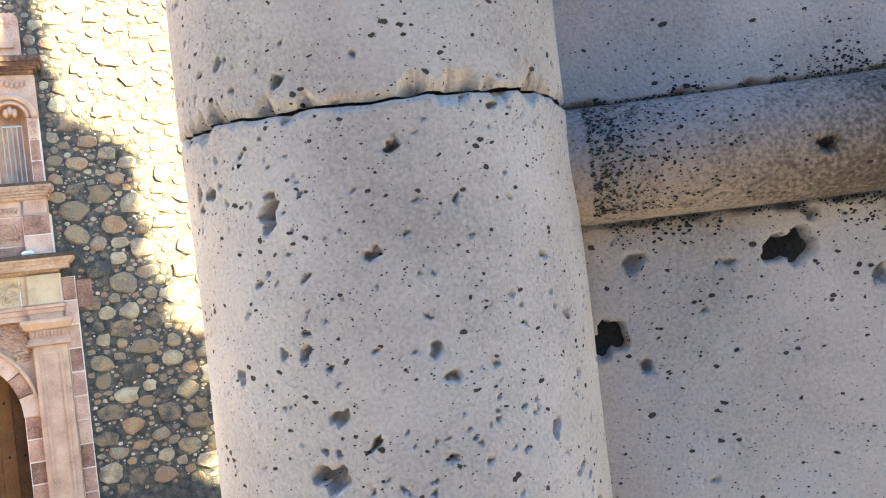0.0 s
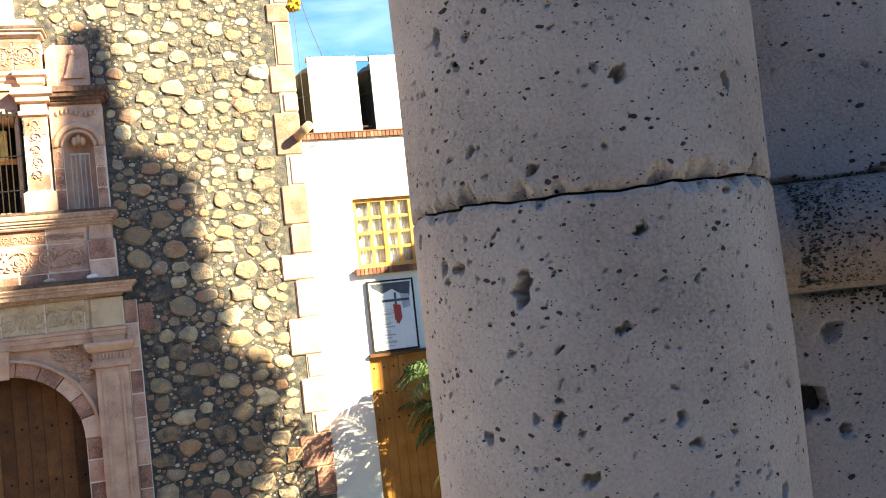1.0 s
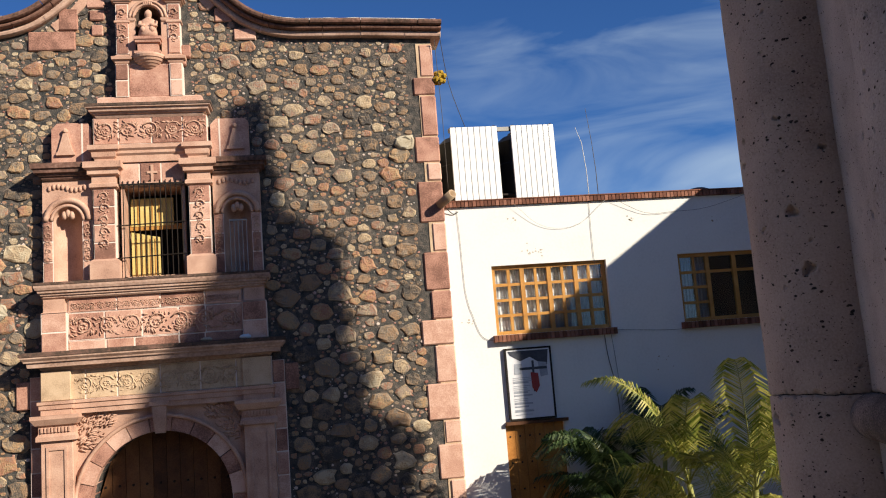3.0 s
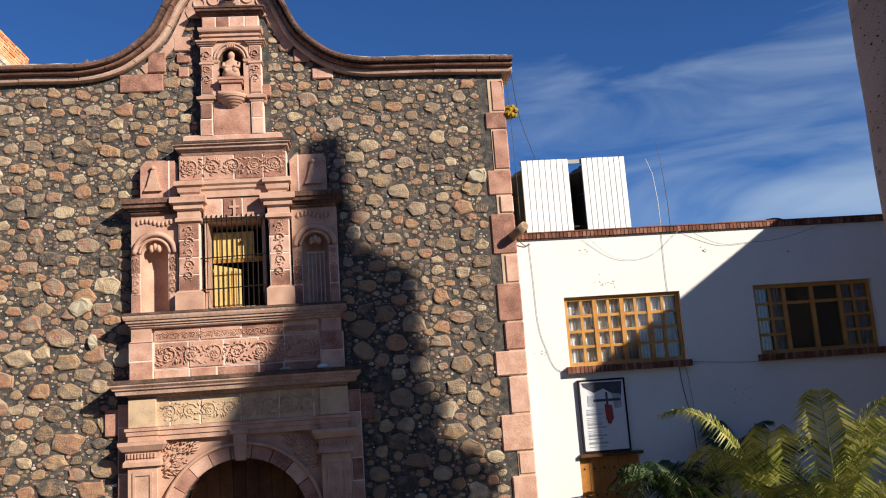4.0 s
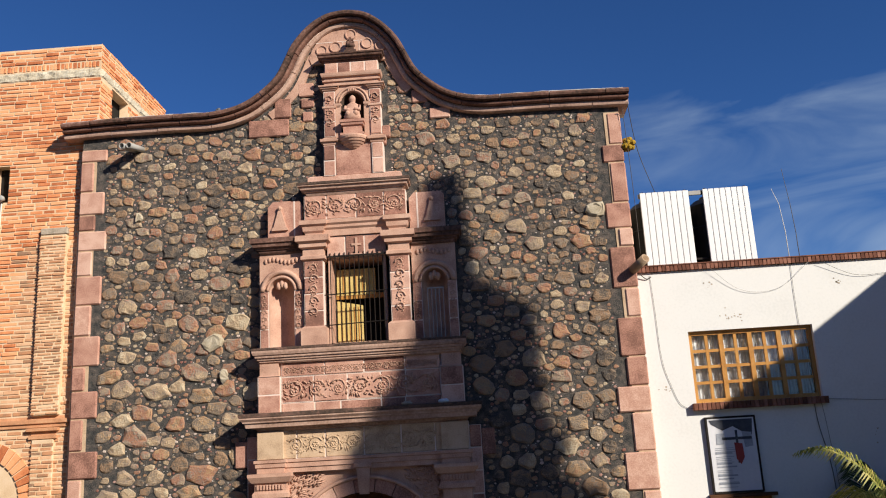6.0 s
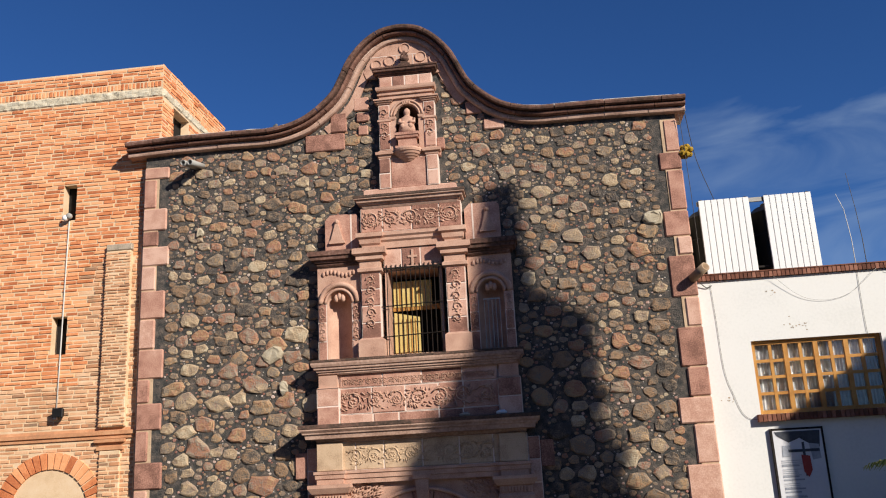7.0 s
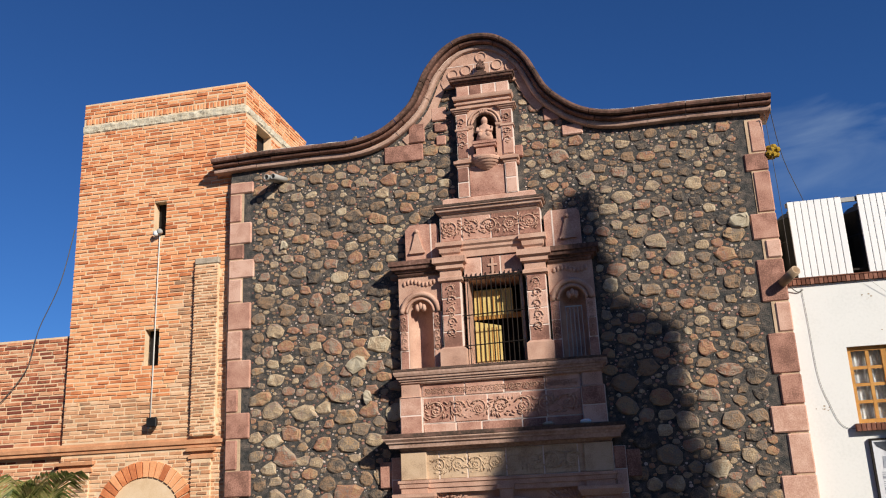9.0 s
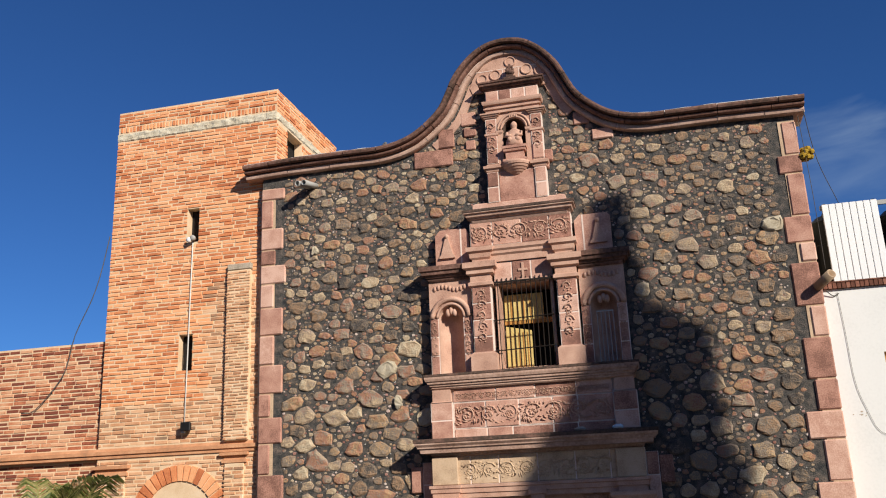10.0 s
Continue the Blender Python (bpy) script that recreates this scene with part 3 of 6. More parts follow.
for u0, u1 in ((XL - 0.3, CX - 2.05), (CX + 1.75, XR + 0.12)):
    run = [q for q in LINE if u0 < q[0] < u1]
    lip = [(x, z + 0.035 + 0.012 * noise.noise((x * 5, 0.0, 3.0))) for x, z in run]
    part("roof_edge", strip(bmesh.new(), lip, [(x, z + 0.001) for x, z in run], F - 0.17, F + 0.9), "limewash", trim_c, "pale lime strip on top of the cornice")

# lime-pink surround below the curve of the gable
bm = bmesh.new()
a = [(GX + s * u, z) for s, u, z in [(-1, u, z) for u, z in HALF[::-1][12:]] + [(1, u, z) for u, z in HALF[1:-18]]]
strip(bm, inset(a, 0.235), inset(a, 0.37), F - 0.035, F + 0.01)
gab = thing("trim_gable", "dressed pink stone lining below the gable curve", "stone trim", (CX, F, 10.5), kind="structure")
part("lining", bm, "cantera", gab)
part("tympanum", prism(bmesh.new(), [(GX - 0.62, 10.50), (GX + 0.66, 10.50)] + arc(GX, 10.46, 0.68, 0, 180, 14)[1:-1], F - 0.05, F + 0.005), "cantera", gab)

# corner stones
quoins_l = thing("quoins", "pink dressed corner stones in alternating lengths", "corner stones", (XL, F, GROUND), kind="structure")
quoins_r = thing("quoins", "pink dressed corner stones in alternating lengths", "corner stones", (XR, F, GROUND), kind="structure")
rng = random.Random(4)


def block(name, x0, x1, y0, y1, z0, z1, material, parent, bev=0.012):
    return part(name, box(bmesh.new(), x0, x1, y0, y1, z0, z1, bev), material, parent)


for side, parent in ((1, quoins_l), (-1, quoins_r)):
    z, k = 1.2, 0
    while z < 9.15:
        h = min(rng.uniform(0.26, 0.52) if side > 0 else rng.uniform(0.28, 0.68), 9.27 - z)
        w = (rng.uniform(0.34, 0.50) if k % 2 else rng.uniform(0.20, 0.32))
        xe = (XL - 0.012) if side > 0 else (XR + 0.012)
        x0, x1 = (xe, xe + w) if side > 0 else (xe - w, xe)
        block("quoin", x0, x1, F - 0.03 - rng.uniform(0, 0.012), F + (0.3 if side < 0 else 0.05), z + 0.008, z + h - 0.008, "cantera_o", parent, 0.02)
        z, k = z + h, k + 1
    xe = XL if side > 0 else XR
    part("joint_bed", cube(min(xe, xe + side * 0.25), max(xe, xe + side * 0.25), F - 0.012, F + 0.02, 1.2, 9.27), "cantera_pale", parent)


# ---- portal ----
portal = thing("church_portal", "carved pink stone portal with niches, barred window and mouldings", "portal", (CX, F, GROUND))
PF = F - 0.16       # face of the portal's backing


def both(f):
    for s in (-1, 1):
        f(s)


def span(s, a, b):
    """x-range between distances a and b from the axis, on side s."""
    return (CX + a, CX + b) if s > 0 else (CX - b, CX - a)


def courses(name, x0, x1, z0, z1, y, rows, cols, material="cantera_o", depth=0.05):
    """Dressed blocks laid in rows over a pale bed, each a part."""
    part("bed", cube(x0 + 0.003, x1 - 0.003, y + 0.004, F + 0.01, z0 + 0.003, z1 - 0.003), "pink_mortar", portal)
    dz = (z1 - z0) / rows
    for i in range(rows):
        cuts = [0.0] + sorted((j + rng.uniform(-0.16, 0.16)) / cols for j in range(1, cols)) + [1.0]
        for a, b in zip(cuts, cuts[1:]):
            block(name, x0 + a * (x1 - x0) + 0.009, x0 + b * (x1 - x0) - 0.009, y - rng.uniform(0, 0.010), y + depth, z0 + i * dz + 0.008, z0 + (i + 1) * dz - 0.008, material, portal, 0.008)


def scroll(name, x0, x1, z0, z1, y, n, material="cantera", flip=False, seed=1):
    """Carved foliage: running spirals with leaves and berries, standing out of a panel."""
    r, bm = random.Random(seed), bmesh.new()
    h, w = z1 - z0, (x1 - x0) / n
    for i in range(n):
        cx, cz, s = x0 + (i + 0.5) * w, (z0 + z1) / 2, 1 if (i % 2) ^ flip else -1
        R = min(w, h) * 0.40
        pts = []
        for k in range(15):
            t = k / 14
            ang = s * (t * 8.2) + (0.4 if s > 0 else 2.7)
            pts.append((cx + R * (1.0 - 0.78 * t) * math.cos(ang), y - 0.004, cz + R * (1.0 - 0.78 * t) * math.sin(ang)))
        tube(bm, pts, R * 0.10, 5, R * 0.06)
        for k in range(6):
            ang = k * math.pi / 3 + r.uniform(-0.2, 0.2)
            ball(bm, (cx + 0.28 * R * math.cos(ang), y, cz + 0.28 * R * math.sin(ang)), R * 0.13, 0.014, R * 0.13, 6, 4)
        for k in range(40):
            px, pz = cx + r.uniform(-0.5, 0.5) * w, r.uniform(z0 + 0.1 * h, z1 - 0.1 * h)
            if 0.30 * R < math.hypot(px - cx, pz - cz) < 0.62 * R:
                continue
            ang, m = math.atan2(pz - cz, px - cx) + s * 0.9 + r.uniform(-0.3, 0.3), r.uniform(0.15, 0.28) * R
            c, sn = math.cos(ang), math.sin(ang)
            tube(bm, [(px - m * c, y + 0.004, pz - m * sn), (px, y - 0.006, pz), (px + m * c + 0.4 * m * sn, y + 0.002, pz + m * sn - 0.4 * m * c)], m * 0.42, 5, m * 0.16)
    return smooth(part(name, bm, material, portal))


def scroll_up(name, x0, x1, z0, z1, y, n, material="cantera", seed=1):
    r, bm = random.Random(seed), bmesh.new()
    h, w = (z1 - z0) / n, x1 - x0
    for i in range(n):
        cx, cz, s = (x0 + x1) / 2, z0 + (i + 0.5) * h, 1 if i % 2 else -1
        R = min(w, h) * 0.42
        pts = [(cx + s * R * (1.0 - 0.8 * k / 11) * math.cos(k * 0.7), y - 0.003, cz + R * (1.0 - 0.8 * k / 11) * math.sin(k * 0.7)) for k in range(12)]
        tube(bm, pts, R * 0.17, 5, R * 0.1)
        for k in range(9):
            ang = k * 0.75 + r.random()
            ball(bm, (cx + R * r.uniform(0.5, 1.1) * math.cos(ang), y, cz + R * 1.05 * math.sin(ang)), R * 0.2, 0.013, R * 0.14, 6, 4)
    return smooth(part(name, bm, material, portal))


def pilaster(x0, x1, z0, z1, y, fluted=False):
    part("pilaster", box(bmesh.new(), x0, x1, y, F + 0.01, z0, z1, 0.01), "cantera", portal)
    bm = bmesh.new()
    w = x1 - x0
    box(bm, x0 + 0.18 * w, x0 + 0.26 * w, y - 0.018, y + 0.01, z0 + 0.08, z1 - 0.08)
    box(bm, x1 - 0.26 * w, x1 - 0.18 * w, y - 0.018, y + 0.01, z0 + 0.08, z1 - 0.08)
    box(bm, x0 + 0.262 * w, x1 - 0.262 * w, y - 0.018, y + 0.01, z1 - 0.13, z1 - 0.08)
    if fluted:
        part("panel_frame", bm, "cantera", portal)
    else:
        bm.free()


# doorway: jambs, arch stones and plank leaves
both(lambda s: courses("block", *span(s, DOOR_R + 0.0, DOOR_R + 0.22), GROUND, SPRING, PF + 0.02, 7, 1))
bm = bmesh.new()
part("spandrel", strip(bm, [(x, 3.88) for x, z in arc(CX, SPRING, 1.22, 180, 0, 20)], arc(CX, SPRING, 1.17, 180, 0, 20), PF + 0.03, F + 0.01), "cantera", portal)
for i in range(11):
    a0, a1 = 180 - i * 180 / 11 - 0.35, 180 - (i + 1) * 180 / 11 + 0.35
    bm = strip(bmesh.new(), arc(CX, SPRING, 1.17, a0, a1, 3), arc(CX, SPRING, DOOR_R, a0, a1, 3), PF - 0.01 - 0.006 * (i % 2), F + 0.3)
    part("voussoir", bm, "cantera_o", portal)
bm = bmesh.new()
tube(bm, [(x, PF - 0.02, z) for x, z in arc(CX, SPRING, 1.18, 180, 0, 26)], 0.03, 6)
smooth(part("archivolt", bm, "cantera", portal))
part("keystone", rings(bmesh.new(), [[(CX - w, PF + 0.02, z), (CX - w, PF - p, z), (CX + w, PF - p, z), (CX + w, PF + 0.02, z)] for z, w, p in ((3.48, 0.07, 0.05), (3.7, 0.09, 0.09), (3.86, 0.10, 0.10), (3.87, 0.13, 0.12), (3.93, 0.13, 0.12))]), "cantera", portal)
door = thing("door_1", "arched double door of dark old planks with studs", "door", (CX, F + 0.3, GROUND), kind="structure")
for i in range(10):
    x0 = CX - DOOR_R + i * DOOR_R / 5
    x1 = x0 + DOOR_R / 5 - 0.006
    zt = [SPRING + math.sqrt(max(0.0, DOOR_R ** 2 - (x - CX) ** 2)) for x in (x0, x1)]
    part("plank", prism(bmesh.new(), [(x0, GROUND), (x1, GROUND), (x1, zt[1] + 0.02), (x0, zt[0] + 0.02)], F + 0.26, F + 0.32), "door", door)
for z in (1.2, 2.0, 2.75):
    bm = bmesh.new()
    for i in range(10):
        ball(bm, (CX - DOOR_R + (i + 0.5) * DOOR_R / 5, F + 0.257, z), 0.02, 0.014, 0.02, 8, 5)
    part("stud_row", bm, "iron", door)

# lower order
def low_side(s):
    x0, x1 = span(s, 1.17, 1.60)
    pilaster(x0, x1, GROUND, 3.50, PF - 0.10, True)
    y = PF - 0.10
    part("capital", moulding(x0, x1, F, y, [(3.50, 0.0), (3.50, 0.05), (3.56, 0.05), (3.60, 0.02), (3.70, 0.02), (3.72, 0.06), (3.80, 0.11), (3.85, 0.11)]), "cantera", portal)
    bm = bmesh.new()
    for i in range(9):
        box(bm, x0 + 0.01 + i * 0.046, x0 + 0.042 + i * 0.046, y - 0.045, y, 3.615, 3.69, 0.006)
    part("dentils", bm, "cantera", portal)
    xa, xb = span(s, 1.60, 1.78)
    courses("block", xa, xb, GROUND, 4.40, PF + 0.06, 12, 1)
    xa, xb = span(s, 1.78, 1.98)
    part("side_block", box(bmesh.new(), xa, xb, PF + 0.10, F + 0.01, 3.95, 4.34, 0.012), "cantera_o", portal)
    bm = bmesh.new()
    rk_ = random.Random(31)
    for _ in range(160):
        dx, z = rk_.uniform(0.62, 1.14), rk_.uniform(3.3, 3.82)
        if math.hypot(dx, z - SPRING) < 1.25:
            continue
        ang, m = math.atan2(z - 3.35, dx - 1.2) + rk_.uniform(-0.5, 0.5), rk_.uniform(0.025, 0.05)
        c_, n_ = m * math.cos(ang), m * math.sin(ang)
        tube(bm, [(CX + s * (dx - c_), PF + 0.026, z - n_), (CX + s * dx, PF + 0.008, z), (CX + s * (dx + c_ - 0.3 * n_), PF + 0.022, z + n_ + 0.3 * c_)], m * 0.38, 5, m * 0.15)
    tagged(smooth(part("spandrel_carving", bm, "cantera", portal)), kind="stuff")


both(low_side)
part("architrave", moulding(CX - 1.60, CX + 1.60, F, PF - 0.06, [(3.85, 0), (3.92, 0), (3.925, 0.02), (3.99, 0.02), (4.0, 0.04), (4.04, 0.04)]), "cantera", portal)
courses("frieze_block", CX - 1.60, CX + 1.60, 4.04, 4.46, PF - 0.06, 1, 6, "cantera_pale")
scroll("frieze_carving", CX - 1.14, CX + 1.14, 4.09, 4.40, PF - 0.066, 8, "cantera_pale", seed=3)
part("lower_cornice", moulding(CX - 1.56, CX + 1.56, F, PF - 0.06, [(4.46, 0.0), (4.48, 0.03), (4.515, 0.045), (4.52, 0.165), (4.585, 0.18), (4.59, 0.205), (4.61, 0.21), (4.645, 0.245), (4.695, 0.25)]), "stained", portal)
part("drip_edge", moulding(CX - 1.56, CX + 1.56, F, PF - 0.06, [(4.668, 0.235), (4.672, 0.258), (4.72, 0.262), (4.732, 0.20)]), "soot_shade", portal, "rain-blackened top edge of the cornice")

for s_ in (-1, 1):
    xa, xb = span(s_, 1.18, 1.585)
    part("entablature_block", box(bmesh.new(), xa, xb, PF - 0.125, F + 0.01, 4.045, 4.458, 0.01), "cantera_pale", portal)
    part("architrave_block", moulding(xa, xb, F, PF - 0.125, [(3.852, 0.0), (3.93, 0.0), (3.935, 0.02), (3.99, 0.022), (4.0, 0.04), (4.042, 0.04)]), "cantera", portal)

# stage of the barred window
part("plinth_back", cube(CX - 1.53, CX + 1.53, PF - 0.02, F + 0.01, 4.73, 5.50), "pink_mortar", portal)
both(lambda s: courses("pedestal", *span(s, 1.22, 1.57), 4.72, 5.28, PF - 0.12, 2, 1))
both(lambda s: part("pedestal_panel", moulding(*span(s, 1.25, 1.54), F, PF - 0.10, [(5.28, 0.03), (5.30, 0.0), (5.48, 0.0), (5.50, 0.03)]), "cantera", portal))
courses("course_block", CX - 1.22, CX + 1.22, 4.73, 4.87, PF - 0.05, 1, 5)
courses("course_block", CX - 1.22, CX + 1.22, 4.87, 5.27, PF - 0.05, 1, 5)
courses("course_block", CX - 1.22, CX + 1.22, 5.27, 5.50, PF - 0.05, 1, 4)
scroll("acanthus_carving", CX - 1.18, CX + 1.18, 4.90, 5.24, PF - 0.06, 7, seed=5)
scroll("wave_carving", CX - 1.18, CX + 1.18, 5.30, 5.42, PF - 0.06, 20, seed=6)
part("sill_moulding", moulding(CX - 1.52, CX + 1.52, F, PF - 0.10, [(5.48, 0.0), (5.50, 0.02), (5.525, 0.02), (5.53, 0.045), (5.56, 0.05), (5.565, 0.075), (5.60, 0.08), (5.605, 0.10), (5.64, 0.115), (5.69, 0.12)]), "stained", portal)
part("drip_edge", moulding(CX - 1.52, CX + 1.52, F, PF - 0.10, [(5.672, 0.105), (5.676, 0.127), (5.71, 0.127), (5.718, 0.07)]), "soot_shade", portal)


def bay(s):
    # niche bay: frame blocks round an arched recess
    x0, x1 = span(s, 0.86, 1.55)
    c, r = (x0 + x1) / 2, 0.20
    yb = PF - 0.04
    courses("block", x0, c - r, 5.72, 6.62, yb, 3, 1)
    courses("block", c + r, x1, 5.72, 6.62, yb, 3, 1)
    top = arc(c, 6.62, r, 180, 0, 12)
    part("niche_head", strip(bmesh.new(), [(x0 + (x1 - x0) * i / 12, 7.22) for i in range(13)], [(x0, 6.62)] + top[1:-1] + [(x1, 6.62)], yb + 0.01, F + 0.01), "cantera", portal)
    bm = bmesh.new()
    tube(bm, [(x, yb, z) for x, z in arc(c, 6.62, r + 0.10, 180, 0, 16)], 0.045, 6)
    tube(bm, [(x, yb, z) for x, z in arc(c, 6.62, r + 0.02, 180, 0, 16)], 0.025, 6)
    smooth(part("niche_archivolt", bm, "cantera", portal))
    # the hollow: a half-round back with a shell head
    n = 10
    bm = bmesh.new()
    loops = [[(c - r * math.cos(math.pi * i / n), yb + 0.02 + 0.25 * math.sin(math.pi * i / n), z) for i in range(n + 1)] for z in (5.72, 6.1, 6.62)]
    for k in range(1, 6):
        f = math.cos(k * math.pi / 10)
        loops.append([(c - r * f * math.cos(math.pi * i / n), yb + 0.02 + 0.25 * f * math.sin(math.pi * i / n), 6.62 + r * math.sin(k * math.pi / 10)) for i in range(n + 1)])
    vs = [[bm.verts.new(p) for p in lp] for lp in loops]
    for a, b in zip(vs, vs[1:]):
        for i in range(n):
            bm.faces.new((a[i], a[i + 1], b[i + 1], b[i]))
    smooth(part("niche_hollow", bm, "cantera", portal, "smooth hollow of an empty niche"))
    bm = bmesh.new()
    for k in (-1, 0, 1):
        ball(bm, (c + 0.055 * k, yb + 0.05, 6.735 - 0.03 * abs(k)), 0.04, 0.05, 0.065, 8, 5)
    smooth(part("shell", bm, "cantera", portal))
    for a, b in ((x0 + 0.02, c - r - 0.02), (c + r + 0.02, x1 - 0.02)):
        scroll_up("carving", a, b, 6.0, 6.58, yb - 0.012, 5, seed=8)
    bm = bmesh.new()
    for k in range(9):
        ball(bm, (x0 + 0.1 + k * (x1 - x0 - 0.2) / 8, yb, 7.10 + 0.03 * math.sin(k * 0.8)), 0.03, 0.018, 0.045, 6, 4)
    smooth(part("leaf_band", bm, "cantera", portal))
    part("bay_cap", moulding(x0 + 0.02, x1 - 0.02, F, yb - 0.02, [(7.22, 0.0), (7.245, 0.02), (7.27, 0.02), (7.275, 0.05), (7.31, 0.06), (7.315, 0.10), (7.37, 0.11), (7.375, 0.135), (7.42, 0.14), (7.45, 0.14), (7.462, 0.09)]), "cornice", portal)
    # pilaster between bay and window
    xa, xb = span(s, 0.50, 0.85)
    courses("pilaster_block", xa + 0.02, xb - 0.02, 5.72, 7.05, PF - 0.12, 5, 1)
    scroll_up("carving", xa + 0.05, xb - 0.05, 6.15, 7.02, PF - 0.132, 5, seed=9)
    part("pilaster_base", moulding(xa + 0.02, xb - 0.02, F, PF - 0.12, [(5.72, 0.05), (5.98, 0.05), (6.02, 0.0)]), "cantera", portal)
    part("pilaster_capital", moulding(xa + 0.02, xb - 0.02, F, PF - 0.12, [(7.05, 0.0), (7.07, 0.04), (7.12, 0.04), (7.14, 0.01), (7.24, 0.01), (7.26, 0.06), (7.32, 0.06), (7.35, 0.11), (7.44, 0.11)]), "cantera", portal)
    # block over the bay with an obelisk in relief
    xa, xb = span(s, 0.86, 1.42)
    part("attic_block", prism(bmesh.new(), [(xa, 7.45), (xb, 7.45), (xb, 8.0 if s < 0 else 8.04), (xb - 0.05, 8.09), (xa + 0.08, 8.09), (xa, 8.0)], PF, F + 0.01), "cantera_o", portal)
    m = CX + s * 1.22
    bm = rings(bmesh.new(), [[(m - w, PF - 0.045, z), (m + w, PF - 0.045, z), (m + w, PF + 0.01, z), (m - w, PF + 0.01, z)] for z, w in ((7.60, 0.13), (7.64, 0.125), (7.66, 0.10), (7.93, 0.025))])
    ball(bm, (m, PF - 0.03, 7.965), 0.04, 0.04, 0.04, 8, 6)
    part("obelisk_relief", bm, "cantera", portal)
    part("joint", cube(CX + s * 0.99 - 0.012, CX + s * 0.99 + 0.012, PF - 0.004, PF + 0.01, 7.45, 8.09), "pink_mortar", portal)


both(bay)
cage = part("niche_cage", cube(CX + 1.08, CX + 1.34, PF - 0.035, PF - 0.025, 6.50, 6.52), "seam", portal, "pale barred guard in the niche")
for i in range(5):
    x = CX + 1.09 + i * 0.06
    part("bar", tube(bmesh.new(), [(x, PF - 0.03, 5.72), (x, PF - 0.03, 6.52)], 0.006, 6), "seam", cage)
courses("lintel_block", WX0 - 0.03, WX1 + 0.03, 7.10, 7.44, PF - 0.03, 1, 3)
bm = cube(CX - 0.018, CX + 0.018, PF - 0.06, PF, 7.14, 7.40)
box(bm, CX - 0.075, CX + 0.075, PF - 0.058, PF, 7.27, 7.305)
box(bm, CX - 0.09, CX + 0.09, PF - 0.06, PF, 7.115, 7.14)
part("cross_relief", bm, "cantera", portal)
both(lambda s: part("attic_capital", moulding(*span(s, 0.53, 0.80), F, PF - 0.10, [(7.45, 0.0), (7.50, 0.0), (7.53, 0.03), (7.60, 0.04), (7.63, 0.08), (7.70, 0.08), (7.72, 0.0)]), "cantera", portal))
part("attic_moulding", moulding(CX - 0.53, CX + 0.53, F, PF - 0.06, [(7.45, 0.0), (7.55, 0.0), (7.58, 0.03), (7.62, 0.03), (7.65, 0.06), (7.70, 0.06), (7.72, 0.0)]), "cantera", portal)
courses("attic_course", CX - 0.82, CX + 0.82, 7.72, 8.14, PF - 0.07, 1, 4)
scroll("attic_carving", CX - 0.80, CX + 0.80, 7.76, 8.10, PF - 0.08, 5, seed=11)
part("attic_cornice", moulding(CX - 0.76, CX + 0.76, F, PF - 0.08, [(8.12, 0.0), (8.15, 0.02), (8.17, 0.02), (8.175, 0.05), (8.20, 0.06), (8.205, 0.09), (8.25, 0.10), (8.255, 0.13), (8.29, 0.135)]), "stained", portal)
part("drip_edge", moulding(CX - 0.76, CX + 0.76, F, PF - 0.08, [(8.272, 0.12), (8.276, 0.143), (8.315, 0.143), (8.328, 0.09)]), "soot_shade", portal)
part("upper_plinth", moulding(CX - 0.72, CX + 0.72, F, PF + 0.02, [(8.33, 0.04), (8.45, 0.04), (8.48, 0.0)]), "cantera_o", portal)

# upper stage with the saint's niche
both(lambda s: courses("upper_block", *span(s, 0.30, 0.49), 8.46, 8.98, PF - 0.03, 2, 1))
courses("upper_block", CX - 0.30, CX + 0.30, 8.46, 8.98, PF + 0.01, 1, 1)
part("side_stone", box(bmesh.new(), CX + 0.47, CX + 0.60, PF + 0.06, F + 0.01, 9.10, 9.30, 0.015), "cantera_o", portal)
part("side_stone", box(bmesh.new(), CX + 0.47, CX + 0.53, PF + 0.05, F + 0.01, 8.98, 9.095, 0.012), "cantera_o", portal)
both(lambda s: courses("upper_block", *span(s, 0.285, 0.475), 9.14, 9.94, PF - 0.0, 3, 1))
both(lambda s: scroll_up("upper_carving", *span(s, 0.30, 0.46), 9.32, 9.62, PF - 0.012, 2, seed=13))
both(lambda s: scroll_up("upper_carving", *span(s, 0.30, 0.46), 9.69, 9.91, PF - 0.012, 1, seed=14))
both(lambda s: part("upper_band", moulding(*span(s, 0.285, 0.475), F, PF - 0.0, [(9.63, 0.0), (9.64, 0.018), (9.67, 0.018), (9.68, 0.0)]), "cantera", portal))
both(lambda s: part("upper_capital", moulding(*span(s, 0.285, 0.475), F, PF - 0.0, [(9.94, 0.0), (9.955, 0.02), (9.975, 0.02), (9.98, 0.045), (10.0, 0.05), (10.005, 0.07), (10.03, 0.07)]), "cantera", portal))
both(lambda s: part("upper_bracket", moulding(*span(s, 0.30, 0.475), F, PF - 0.0, [(8.98, 0.0), (9.0, 0.02), (9.04, 0.03), (9.045, 0.06), (9.09, 0.065), (9.10, 0.03), (9.13, 0.0)]), "cantera", portal))
nc, nr = CX, 0.19
topc = arc(nc, 9.72, nr, 180, 0, 12)
part("upper_niche_head", strip(bmesh.new(), [(nc - 0.285 + 0.0475 * i, 10.03) for i in range(13)], [(nc - 0.285, 9.72)] + topc[1:-1] + [(nc + 0.285, 9.72)], PF + 0.02, F + 0.01), "cantera", portal)
